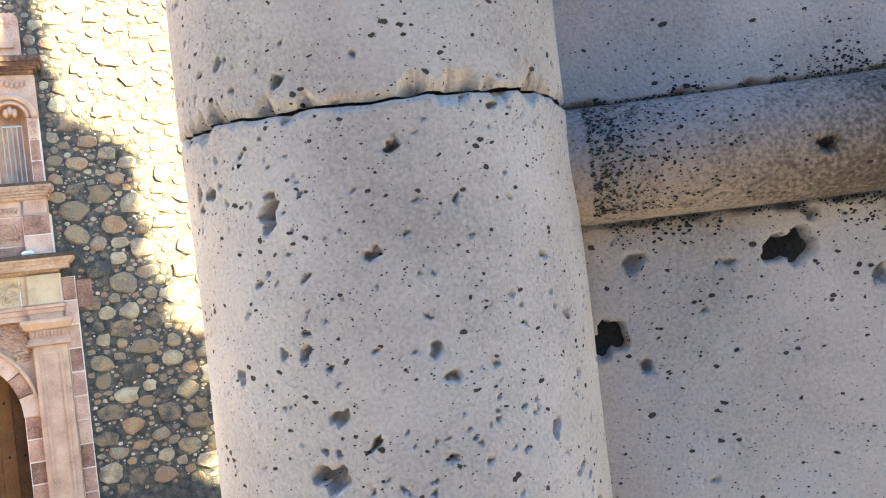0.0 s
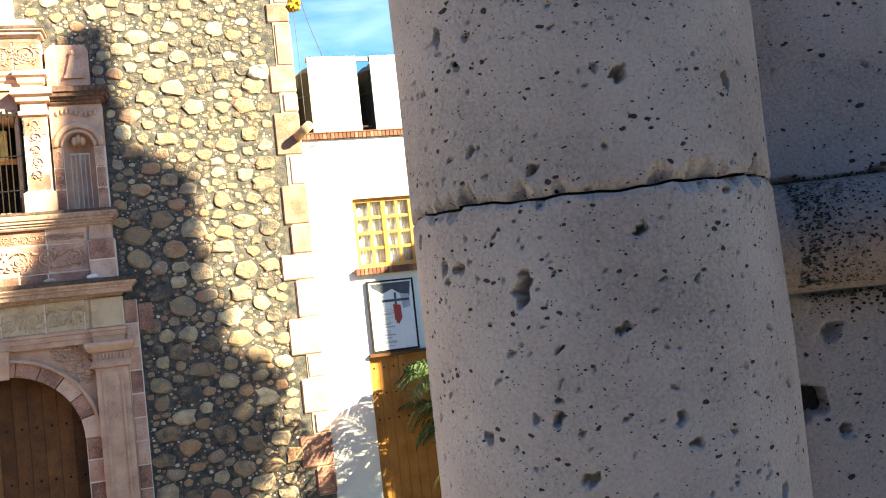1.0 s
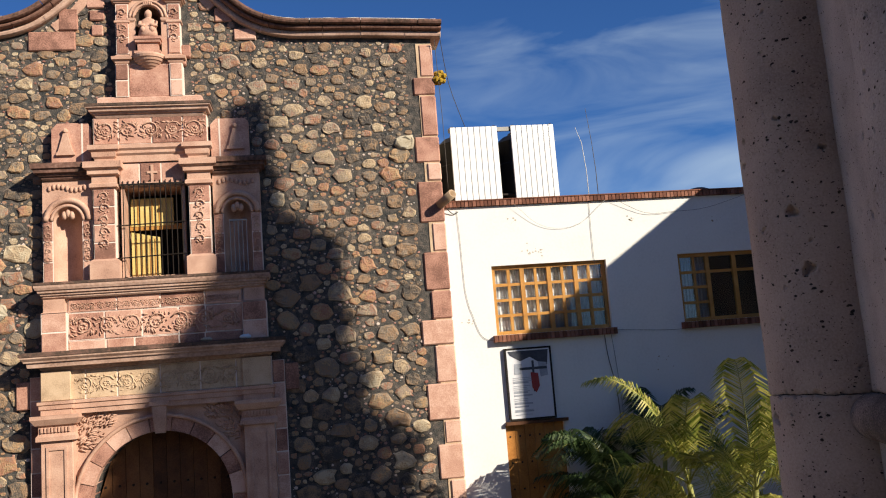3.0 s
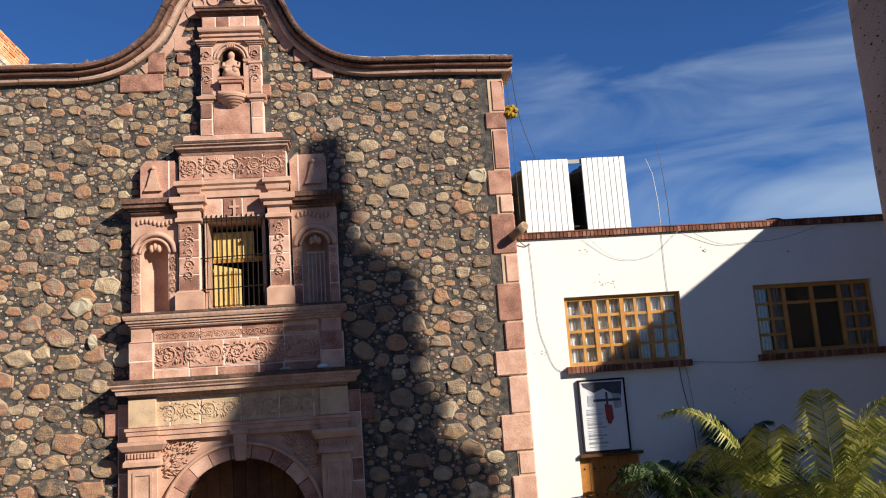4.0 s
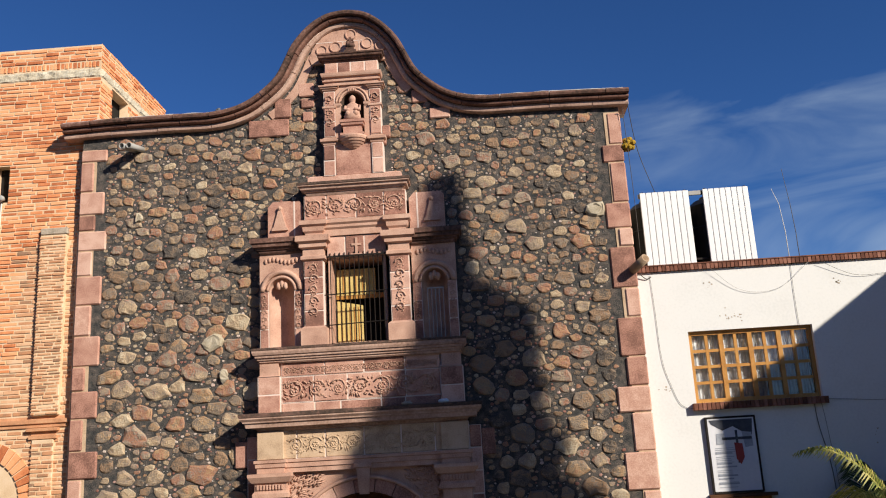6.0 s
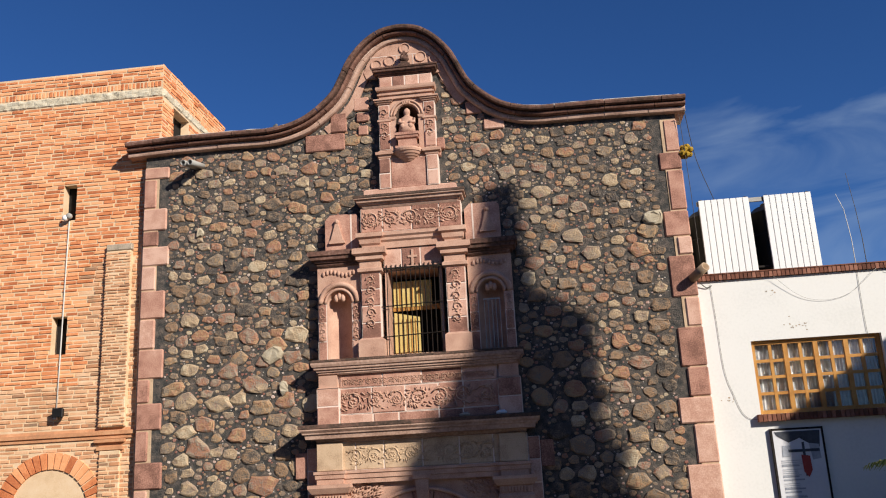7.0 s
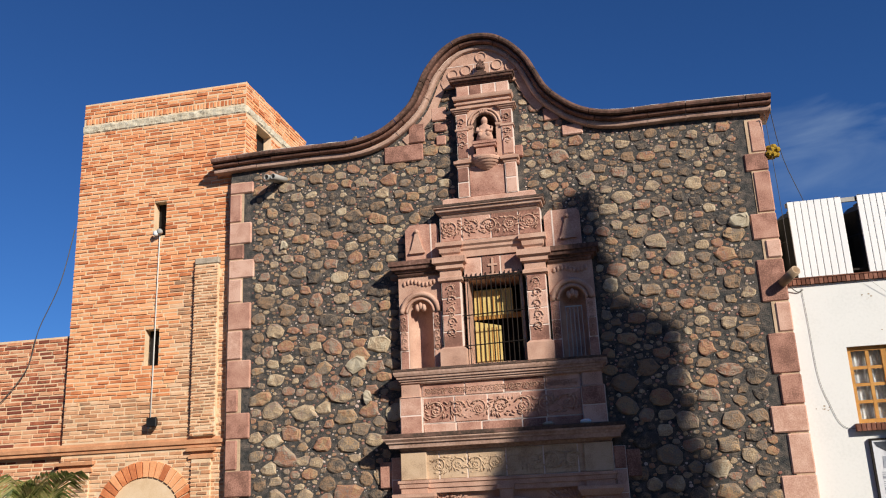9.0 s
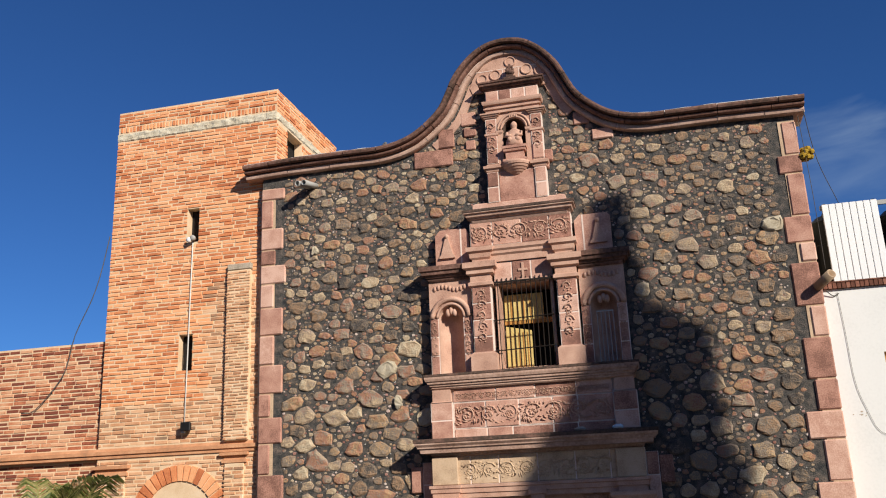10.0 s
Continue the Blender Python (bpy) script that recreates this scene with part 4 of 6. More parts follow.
both(lambda s: part("upper_jamb", cube(*span(s, nr, 0.285), PF + 0.02, F + 0.01, 8.98, 9.72), "cantera", portal))
both(lambda s: part("impost", moulding(*span(s, nr + 0.015, 0.285), F, PF + 0.01, [(9.66, 0.0), (9.68, 0.015), (9.715, 0.02), (9.72, 0.0)]), "cantera", portal))
bm = bmesh.new()
tube(bm, [(x, PF + 0.005, z) for x, z in arc(nc, 9.72, nr + 0.075, 180, 0, 18)], 0.022, 6)
tube(bm, [(x, PF + 0.01, z) for x, z in arc(nc, 9.72, nr + 0.025, 180, 0, 18)], 0.02, 6)
smooth(part("upper_archivolt", bm, "cantera", portal))
bm = bmesh.new()
n = 12
vs = [[bm.verts.new((nc - nr * f * math.cos(math.pi * i / n), PF + 0.03 + 0.36 * f * math.sin(math.pi * i / n), z)) for i in range(n + 1)]
      for z, f in [(8.98, 1.0), (9.72, 1.0)] + [(9.72 + nr * math.sin(k * math.pi / 10), max(0.02, math.cos(k * math.pi / 10))) for k in range(1, 6)]]
for a, b in zip(vs, vs[1:]):
    for i in range(n):
        bm.faces.new((a[i], a[i + 1], b[i + 1], b[i]))
# hollow coloured dark; the niche's shade is put into its stone
smooth(part("upper_hollow", bm, "soot_shade", portal))
bm = bmesh.new()
for k in range(-2, 3):
    ball(bm, (nc + 0.028 * k, PF + 0.0, 9.965 - 0.012 * abs(k)), 0.016, 0.02, 0.035, 6, 5)
smooth(part("shell", bm, "cantera", portal))
bm = bmesh.new()
rings(bm, [[(nc + r * math.cos(math.pi * (1 + i / 14)), PF + 0.04 + r * 0.95 * math.sin(math.pi * (1 + i / 14)), z) for i in range(15)] for z, r in
           ((8.90, 0.03), (8.905, 0.07), (8.93, 0.10), (8.935, 0.115), (8.965, 0.145), (8.97, 0.16), (9.0, 0.185), (9.005, 0.20), (9.04, 0.22), (9.045, 0.235), (9.08, 0.245), (9.11, 0.235))])
part("statue_bracket", bm, "cantera", portal)
part("statue_base", moulding(nc - 0.15, nc + 0.15, PF + 0.2, PF - 0.07, [(9.11, 0.045), (9.15, 0.045), (9.16, 0.0), (9.28, 0.0), (9.29, 0.03), (9.33, 0.035), (9.335, 0.05), (9.38, 0.05)]), "cantera_o", portal)
part("upper_entablature", moulding(CX - 0.45, CX + 0.45, F, PF - 0.02, [(10.03, 0.0), (10.09, 0.0), (10.095, 0.03), (10.12, 0.03), (10.125, 0.0), (10.17, 0.0), (10.175, 0.04), (10.20, 0.05), (10.24, 0.055), (10.25, 0.0)]), "cantera", portal)
courses("upper_course", CX - 0.45, CX + 0.45, 10.25, 10.45, PF - 0.0, 1, 4)
part("upper_cornice", moulding(CX - 0.44, CX + 0.44, F, PF - 0.0, [(10.45, 0.0), (10.465, 0.02), (10.48, 0.02), (10.485, 0.05), (10.51, 0.06), (10.515, 0.09), (10.55, 0.10), (10.555, 0.115), (10.58, 0.12), (10.60, 0.08)]), "cornice", portal)
for dx, z in ((-0.50, 10.74), (-0.27, 10.79), (0.27, 10.82), (0.50, 10.76), (0.0, 11.0)):
    bm = bmesh.new()
    rings(bm, [[(CX + dx + r * math.cos(2 * math.pi * i / 18), y, z + r * math.sin(2 * math.pi * i / 18)) for i in range(18)] for r, y in ((0.10, F - 0.052), (0.095, F - 0.072), (0.08, F - 0.072), (0.07, F - 0.054), (0.01, F - 0.0535))])
    part("rosette", bm, "cantera", portal)
for x0, x1, z0, z1 in ((-0.60, 0.60, 10.642, 10.652), (-0.66, 0.60, 10.88, 10.89), (-0.145, -0.135, 10.655, 10.875), (0.13, 0.14, 10.655, 10.875)):
    part("joint", cube(CX + x0, CX + x1, F - 0.0535, F - 0.04, z0, z1), "pink_mortar", portal)
bm = moulding(CX - 0.07, CX + 0.07, F - 0.13, F - 0.20, [(10.605, 0.03), (10.64, 0.03), (10.66, -0.01), (10.70, -0.01)])
ball(bm, (CX, F - 0.165, 10.74), 0.085, 0.06, 0.05)
ball(bm, (CX - 0.05, F - 0.17, 10.79), 0.025, 0.03, 0.035, 8, 5)
ball(bm, (CX + 0.05, F - 0.17, 10.79), 0.025, 0.03, 0.035, 8, 5)
box(bm, CX - 0.02, CX + 0.02, F - 0.185, F - 0.145, 10.76, 10.89)
box(bm, CX - 0.055, CX + 0.055, F - 0.18, F - 0.15, 10.83, 10.86)
part("finial", bm, "cornice", portal)

# statue: one plain weathered mesh
bm = bmesh.new()
yc = PF + 0.05
rings(bm, [[(nc + a * math.cos(2 * math.pi * i / 18) * (1 + 0.05 * math.sin(5 * i)), yc - d + b * math.sin(2 * math.pi * i / 18) * (1 + 0.08 * math.cos(7 * i)), z) for i in range(18)] for z, a, b, d in
           ((9.38, 0.125, 0.08, 0.04), (9.42, 0.14, 0.10, 0.05), (9.48, 0.135, 0.11, 0.05), (9.53, 0.12, 0.10, 0.04), (9.58, 0.118, 0.075, 0.01), (9.64, 0.125, 0.065, 0.0), (9.69, 0.10, 0.06, 0.0), (9.72, 0.05, 0.045, 0.0),
            (9.735, 0.042, 0.042, 0.0), (9.76, 0.052, 0.055, 0.01), (9.80, 0.055, 0.055, 0.01), (9.83, 0.048, 0.045, 0.0), (9.86, 0.02, 0.02, 0.0))])
for s_ in (-1, 1):
    tube(bm, [(nc + s_ * 0.115, yc - 0.02, 9.66), (nc + s_ * 0.125, yc - 0.07, 9.58), (nc + s_ * 0.04, yc - 0.11, 9.57)], 0.028, 7)
    ball(bm, (nc + s_ * 0.065, yc - 0.12, 9.50), 0.045, 0.04, 0.05, 8, 6)
statue = smooth(part("statue", bm, "cantera"))
tagged(statue, "small weathered pink stone saint statue in upper niche", "statue")

# barred window: reveal, shutters behind and iron grille
win = thing("window_1", "deep church window with yellow shutters behind an iron grille", "window", (CX, F, WZ0), kind="structure")
bm = bmesh.new()
box(bm, WX0 - 0.02, WX0 + 0.03, PF, F + 0.5, WZ0, WZ1)
box(bm, WX1 - 0.03, WX1 + 0.02, PF, F + 0.5, WZ0, WZ1)
box(bm, WX0, WX1, PF, F + 0.5, WZ1 - 0.03, WZ1 + 0.02)
box(bm, WX0, WX1, PF, F + 0.5, WZ0 - 0.04, WZ0 + 0.01)
part("reveal", bm, "cantera", win)
# black sheet put in for the shade behind the shutters
part("darkness", cube(WX0 + 0.031, WX1 - 0.031, F + 0.44, F + 0.48, WZ0 + 0.011, WZ1 - 0.031), "dark", win)


def shutter(x0, x1, z0, z1, z1b, y):
    ob = part("shutter", prism(bmesh.new(), [(x0, z0), (x1, z0), (x1, z1b), (x0, z1)], y, y + 0.03), "curtain", win, "yellow boarded shutter")
    for i in range(1, 6):
        x = x0 + (x1 - x0) * i / 6
        part("batten", cube(x - 0.008, x + 0.008, y - 0.008, y + 0.001, z0 + 0.02, min(z1, z1b) - 0.02), "wood", ob)


shutter(WX0 + 0.06, WX1 - 0.19, 6.54, 6.96, 6.96, F + 0.12)
shutter(WX0 + 0.06, WX0 + 0.47, WZ0 + 0.02, 6.45, 6.36, F + 0.10)
part("shutter_rail", cube(WX0 + 0.04, WX1 - 0.05, F + 0.13, F + 0.17, 6.48, 6.56), "wood", win)
grille = part("grille", cube(WX0 - 0.06, WX1 + 0.06, PF - 0.06, PF - 0.045, 7.10, 7.125), "iron", win, "black wrought-iron bars")
for i in range(12):
    x = WX0 + 0.02 + i * (WX1 - WX0 - 0.04) / 11
    part("bar", tube(bmesh.new(), [(x, PF - 0.05, WZ0), (x, PF - 0.05, 7.17)], 0.0075, 6), "iron", grille)
for z in (6.02, 6.50):
    part("crossbar", tube(bmesh.new(), [(WX0 - 0.14, PF - 0.05, z), (WX1 + 0.12, PF - 0.06, z + 0.03)], 0.009, 6), "iron", grille)


# ---- brick tower and side wall ----
TX0, TX1, TY = -9.72, -6.42, F + 0.12
TOP = 11.30
TDEEP = 3.0
SLITS = [(-8.17, -7.93, 8.50, 9.14), (-8.24, -7.97, 6.16, 6.81)]
tower = thing("brick_tower", "orange brick bell tower with slit windows and concrete band", "tower", ((TX0 + TX1) / 2, TY + 1.6, GROUND))


def wall_with_holes(bm, x0, x1, z0, z1, y0, y1, holes):
    """Plain wall, holes stacked one above the other."""
    z = z0
    for a, b, c, d in sorted(holes, key=lambda h: h[2]):
        box(bm, x0, x1, y0, y1, z, c)
        box(bm, x0, a, y0, y1, c, d)
        box(bm, b, x1, y0, y1, c, d)
        z = d
    box(bm, x0, x1, y0, y1, z, z1)
    bmesh.ops.remove_doubles(bm, verts=bm.verts, dist=0.0005)
    return bm


bm = wall_with_holes(bmesh.new(), TX0, TX1, GROUND, TOP - 0.02, TY, TY + 0.35, SLITS)
part("core_front", bm, "brick_mortar", tower)
for a, b, c, d in SLITS:
    # black sheet close behind the slit in place of its inner shade
    part("slit_darkness", cube(a + 0.002, b - 0.002, TY + 0.17, TY + 0.19, c - 0.0, d + 0.0), "dark", tower)
bm = box(bmesh.new(), TX1 - 0.35, TX1, TY + 0.35, TY + TDEEP, GROUND, 10.0)
box(bm, TX1 - 0.16, TX1, TY + 0.35, TY + 0.45, 10.0, 10.64)
box(bm, TX1 - 0.16, TX1, TY + 1.15, TY + TDEEP, 10.0, 10.64)
box(bm, TX1 - 0.35, TX1, TY + 0.35, TY + TDEEP, 10.64, TOP - 0.02)
part("core_side", bm, "brick_mortar", tower)
part("core_back", cube(TX0, TX0 + 0.3, TY + 0.35, TY + TDEEP, GROUND, TOP - 0.02), "brick_mortar", tower)
part("core_rear", cube(TX0 + 0.3, TX1 - 0.35, TY + TDEEP - 0.3, TY + TDEEP, GROUND, TOP - 0.02), "brick_mortar", tower)
part("tower_roof", cube(TX0 + 0.3, TX1 - 0.35, TY + 0.35, TY + TDEEP - 0.3, 11.0, 11.12), "concrete", tower)
part("tower_floor", cube(TX0 + 0.3, TX1 - 0.35, TY + 0.35, TY + TDEEP - 0.3, 9.2, 9.35), "concrete", tower)
# black sheet in place of the shade inside the bell opening
part("bell_darkness", cube(TX1 - 0.24, TX1 - 0.18, TY + 0.36, TY + 1.4, 10.001, 10.639), "dark", tower)
bm = bmesh.new()
vs = []
for i in range(181):
    t = i / 180 * (TX1 - TX0 + TDEEP)
    x, y, nx, ny = (TX0 + t, TY, 0, -1) if t <= TX1 - TX0 else (TX1, TY + t - (TX1 - TX0), 1, 0)
    row = []
    for j in range(7):
        z = 10.66 + 0.19 * j / 6 + (0.02 * noise.noise((t * 6, j * 1.0, 5.0)) if j in (0, 6) else 0)
        o = 0.02 + 0.018 * noise.noise((t * 9, z * 14, 1.0)) + 0.010 * noise.noise((t * 30, z * 40, 2.0)) - (0.03 if j in (0, 6) else 0)
        row.append(bm.verts.new((x + nx * o, y + ny * o, z)))
    vs.append(row)
for a, b in zip(vs, vs[1:]):
    for j in range(6):
        bm.faces.new((a[j], b[j], b[j + 1], a[j + 1]))
part("ring_beam", bm, "beam", tower, "rough pale concrete ring beam")

# low wall beside the tower
side = thing("wall_side", "reddish brick wall beside the tower", "brick wall", (-13, TY + 0.2, GROUND), kind="structure")
part("core", cube(-20, TX0 - 0.01, TY + 0.10, TY + 0.45, GROUND, 6.84), "brick_mortar", side)

# ---- white house ----
H = F + 0.2
HX1 = 13.0
HT = 6.60
W = [(3.05, 4.95, 4.53, 5.63), (6.18, 8.20, 4.53, 5.65)]
house = thing("white_house", "white-painted two-storey house with flat brick-edged roof", "house", (7.5, H + 3, GROUND))
DX0, DX1, DZ = 3.06, 4.00, 3.13
bm = wall_with_holes(bmesh.new(), XR + 0.01, 5.6, GROUND, HT, H, H + 0.3, [(DX0, DX1, GROUND + 0.001, DZ), W[0]])
bmesh.ops.remove_doubles(bm, verts=bm.verts, dist=0.0005)
part("front_wall", bm, "white", house)
bm = wall_with_holes(bmesh.new(), 5.6, HX1, GROUND, HT, H, H + 0.3, [W[1]])
bmesh.ops.remove_doubles(bm, verts=bm.verts, dist=0.0005)
part("front_wall", bm, "white", house)
part("roof", cube(XR + 0.01, HX1, H + 0.3, H + 6, HT - 0.25, HT), "concrete", house)
bm = bmesh.new()
x = XR + 0.0
while x < HX1 - 0.1:
    box(bm, x, x + 0.052, H - 0.05, H + 0.30, HT + 0.004, HT + 0.088)
    x += 0.063
part("coping_course", bm, "coping", house, "row of red coping bricks on edge")
part("coping_top", cube(XR + 0.0, HX1, H - 0.06, H + 0.32, HT + 0.091, HT + 0.108), "coping", house)


def window_unit(x0, x1, z0, z1, nc, nr, label, sash, gap=()):
    w = thing("house_window", label, "window", ((x0 + x1) / 2, H, z0), group="windows of the white house")
    y = H + 0.07
    bm = bmesh.new()
    box(bm, x0, x0 + 0.06, y, y + 0.07, z0, z1)
    box(bm, x1 - 0.06, x1, y, y + 0.07, z0, z1)
    box(bm, x0 + 0.06, x1 - 0.06, y, y + 0.07, z1 - 0.06, z1)
    box(bm, x0 + 0.06, x1 - 0.06, y, y + 0.07, z0, z0 + 0.06)
    part("frame", bm, "wood", w)
    dx, dz = (x1 - x0 - 0.12) / nc, (z1 - z0 - 0.12) / nr
    for i in range(1, nc):
        x = x0 + 0.06 + i * dx
        if gap and gap[0] < i < gap[1] and i != 4:
            continue
        k = 0.034 if i in sash else 0.023
        part("mullion", cube(x - k, x + k, y + (0.0 if i in sash else 0.012), y + 0.06, z0 + 0.06, z1 - 0.06), "wood", w)
    for j in range(1, nr):
        z = z0 + 0.06 + j * dz
        ends = [(x0 + 0.06, x1 - 0.06)]
        if gap and j < nr - 1:
            ends = [(x0 + 0.06, x0 + 0.06 + gap[0] * dx), (x0 + 0.06 + gap[1] * dx, x1 - 0.06)]
        for a, b in ends:
            part("glazing_bar", cube(a, b, y + 0.016, y + 0.05, z - 0.023, z + 0.023), "wood", w)
    for i in range(nc):
        for j in range(nr):
            a, b = x0 + 0.06 + i * dx, z0 + 0.06 + j * dz
            p = part("pane", cube(a, a + dx, y + 0.03, y + 0.034, b, b + dz), "glass", w)
            p.visible_shadow = False
    for i in range(0, nc):
        if gap and gap[0] <= i < gap[1]:
            continue
        a = x0 + 0.06 + i * dx
        bm = bmesh.new()
        rings(bm, [[(a + dx * (0.02 + 0.115 * t), y + 0.10 + 0.012 * (t % 2), z) for t in range(9)] + [(a + dx * (0.02 + 0.115 * t), y + 0.115 + 0.012 * (t % 2), z) for t in range(8, -1, -1)] for z in (z0 + 0.05, z1 - 0.05)])
        part("curtain", bm, "lace", w, "white lace curtain")
    # near-black sheet painted as the unlit room behind the panes
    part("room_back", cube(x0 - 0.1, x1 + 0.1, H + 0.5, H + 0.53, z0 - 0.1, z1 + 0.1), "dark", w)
    bm = bmesh.new()
    x = x0 - 0.06
    while x < x1 + 0.05:
        box(bm, x, x + 0.055, H - 0.10, H + 0.10, z0 - 0.11, z0 - 0.005)
        x += 0.065
    part("sill", bm, "coping", w, "red brick-on-edge sill")
    return w


gm = bpy.data.materials.new("window_glass")
gm.use_nodes = True
gb = gm.node_tree.nodes["Principled BSDF"]
gb.inputs["Base Color"].default_value = (0.95, 0.97, 1.0, 1)
gb.inputs["Roughness"].default_value, gb.inputs["Transmission Weight"].default_value, gb.inputs["IOR"].default_value = 0.02, 1.0, 1.45
M["glass"] = gm
window_unit(*W[0], 8, 4, "honey-coloured wooden lattice window with lace curtains, brick sill", (2, 4, 6))
window_unit(*W[1], 8, 4, "honey-coloured wooden lattice window in shade, middle sash open", (2, 4, 6), (2, 6))

pdoor = thing("door_2", "honey-coloured plank door with iron studs", "door", (3.5, H, GROUND), kind="structure")
for i in range(6):
    w_ = (DX1 - DX0) / 6
    part("plank", cube(DX0 + i * w_ + 0.003, DX0 + (i + 1) * w_ - 0.003, H + 0.06, H + 0.10, GROUND, DZ), "doorlight", pdoor)
for z in (2.95, 2.55, 2.15):
    bm = bmesh.new()
    for i in range(6):
        ball(bm, (DX0 + (i + 0.5) * (DX1 - DX0) / 6, H + 0.058, z), 0.016, 0.012, 0.016, 8, 5)
    part("stud_row", bm, "iron", pdoor)

part("joint_strip", box(bmesh.new(), XL - 0.085, XL - 0.02, TY - 0.03, TY + 0.02, GROUND, 7.9, 0.008), "brick_mortar", tower, "cream mortar joint beside the church corner")

# ---- ground ----
# added slab, never in view: reflects sunlight up onto the columns
tagged(part("pavement", cube(-10, 7, -8.5, 3.5, GROUND + 0.004, GROUND + 0.05), "bounce_paving"), "unseen light slab added to bounce sun up to the columns", "paving", kind="structure")
# unseen ground, darkened so that the church's shaded side stays dark
tagged(part("ground", cube(-900, 900, -900, 900, GROUND - 0.5, GROUND), "ground"), "unseen plaza paving, coloured dark to cut bounced light", "ground", kind="structure")


# ---- tower brickwork trims ----
def spool(pts, r, material, name, parent=None, label="", sides=6):
    return smooth(part(name, tube(bmesh.new(), pts, r, sides), material, parent, label))


part("string_course", moulding(-20, TX1 - 0.02, TY + 0.3, TY + 0.02, [(4.74, 0.0), (4.75, 0.05), (4.80, 0.05), (4.81, 0.08), (4.87, 0.08), (4.875, 0.03), (4.92, 0.02)]), "brick_old", tower)
part("pier_strip", box(bmesh.new(), -7.30, -6.86, TY - 0.075, TY + 0.02, 4.93, 7.86, 0.01), "brick_mortar", tower)
part("pier_cap", box(bmesh.new(), -7.30, -6.84, TY - 0.085, TY + 0.02, 7.864, 7.98, 0.015), "concrete", tower)
for x0, x1, z in ((-7.36, -6.88, 4.62), (-9.80, -9.10, 4.50)):
    part("pier_capital", moulding(x0 + 0.08, x1 - 0.05, TY + 0.2, TY, [(z - 0.06, 0.0), (z - 0.05, 0.05), (z, 0.05), (z + 0.01, 0.02), (z + 0.06, 0.02), (z + 0.07, 0.08), (z + 0.12, 0.08)]), "brick_old", tower)
    part("pier", box(bmesh.new(), x0 + 0.08, x1 - 0.05, TY - 0.04, TY + 0.1, GROUND, z - 0.062, 0.01), "brick_mortar", tower)
AX, AZ, AR = -8.10, 3.66, 0.66
for i in range(21):
    a0, a1 = 180 - i * 180 / 21 - 0.9, 180 - (i + 1) * 180 / 21 + 0.9
    part("arch_brick", strip(bmesh.new(), arc(AX, AZ, AR + 0.26, a0, a1, 1), arc(AX, AZ, AR, a0, a1, 1), TY - 0.03, TY + 0.05), "brick_o", tower)
spool([(-8.03, TY - 0.02, 8.55), (-8.04, TY - 0.02, 7.5), (-8.05, TY - 0.02, 6.0), (-8.06, TY - 0.02, 5.20)], 0.012, "pale_cable", "conduit", tower, "pale conduit pipe")
# two pigeons at the upper slit, built as small round heads
for x, z, k in ((-8.07, 8.52, "metal"), (-8.0, 8.55, "seam")):
    bm = bmesh.new()
    rings(bm, [[(x + r * math.cos(i * math.pi / 5), TY - 0.02 - d, z + r * math.sin(i * math.pi / 5)) for i in range(10)] for r, d in ((0.03, 0.0), (0.05, 0.05), (0.05, 0.09), (0.02, 0.10))])
    smooth(part("bulb", bm, k, tower, "small pale pigeon shape at the tower slit"))
flood = thing("floodlight", "small black floodlight on a bracket of the brick tower", "floodlight", (-8.0, TY, 5.1))
part("housing", rings(bmesh.new(), [[(-7.96 + w * a, TY - y, 5.20 + h * b) for a, b in ((-1, -1), (1, -1), (1, 1), (-1, 1))] for y, w, h in ((0.02, 0.04, 0.03), (0.08, 0.07, 0.06), (0.16, 0.09, 0.075), (0.17, 0.08, 0.065))]), "tank", flood)
part("bracket", box(bmesh.new(), -8.09, -8.03, TY - 0.07, TY, 5.10, 5.20, 0.006), "pale_cable", flood)
for k in range(2):
    bm = bmesh.new()
    x, z = TX1 + 0.01, 10.5 - 0.0 * k
    tube(bm, [(x - 0.05, TY + 1.75 + 0.5 * k, 10.52), (x + 0.22, TY + 1.75 + 0.5 * k, 10.48)], 0.06 - 0.015 * k, 8)
    tagged(smooth(part("roof_drain", bm, "clay")), "stubby clay drain pipe in the tower's side", "drain pipe", group="roof drains")

# pair of pipes under the cornice at the left end
for dx in (0.0, 0.12):
    bm = bmesh.new()
    p0, p1 = Vector((-5.72 + dx, F + 0.02, 9.22)), Vector((-5.80 + dx, F - 0.40, 9.16))
    d = (p1 - p0).normalized()
    u = d.cross(Vector((0, 0, 1))).normalized()
    w = d.cross(u)
    rings(bm, [[p0 + d * t + r * (math.cos(i * math.pi / 6) * u + math.sin(i * math.pi / 6) * w) for i in range(12)] for t, r in ((0, 0.05), (0.42, 0.05), (0.42, 0.04), (0.2, 0.04))])
    tagged(smooth(part("spout_pipe", bm, "seam")), "grey cement water spout sticking out below the cornice", "water spout", group="water spouts")
bm = bmesh.new()
p0, p1 = Vector((XR - 0.05, F - 0.02, 6.62)), Vector((XR + 0.12, F - 0.34, 6.74))
d = (p1 - p0).normalized()
u = d.cross(Vector((0, 0, 1))).normalized()
w = d.cross(u)
rings(bm, [[p0 + d * t + r * (math.cos(i * math.pi / 6) * u + math.sin(i * math.pi / 6) * w) for i in range(12)] for t, r in ((0, 0.07), (0.36, 0.07), (0.36, 0.05), (0.2, 0.05))])
tagged(smooth(part("clay_spout", bm, "clay")), "weathered clay water spout at the church corner", "water spout")
bm = bmesh.new()
rl = random.Random(7)
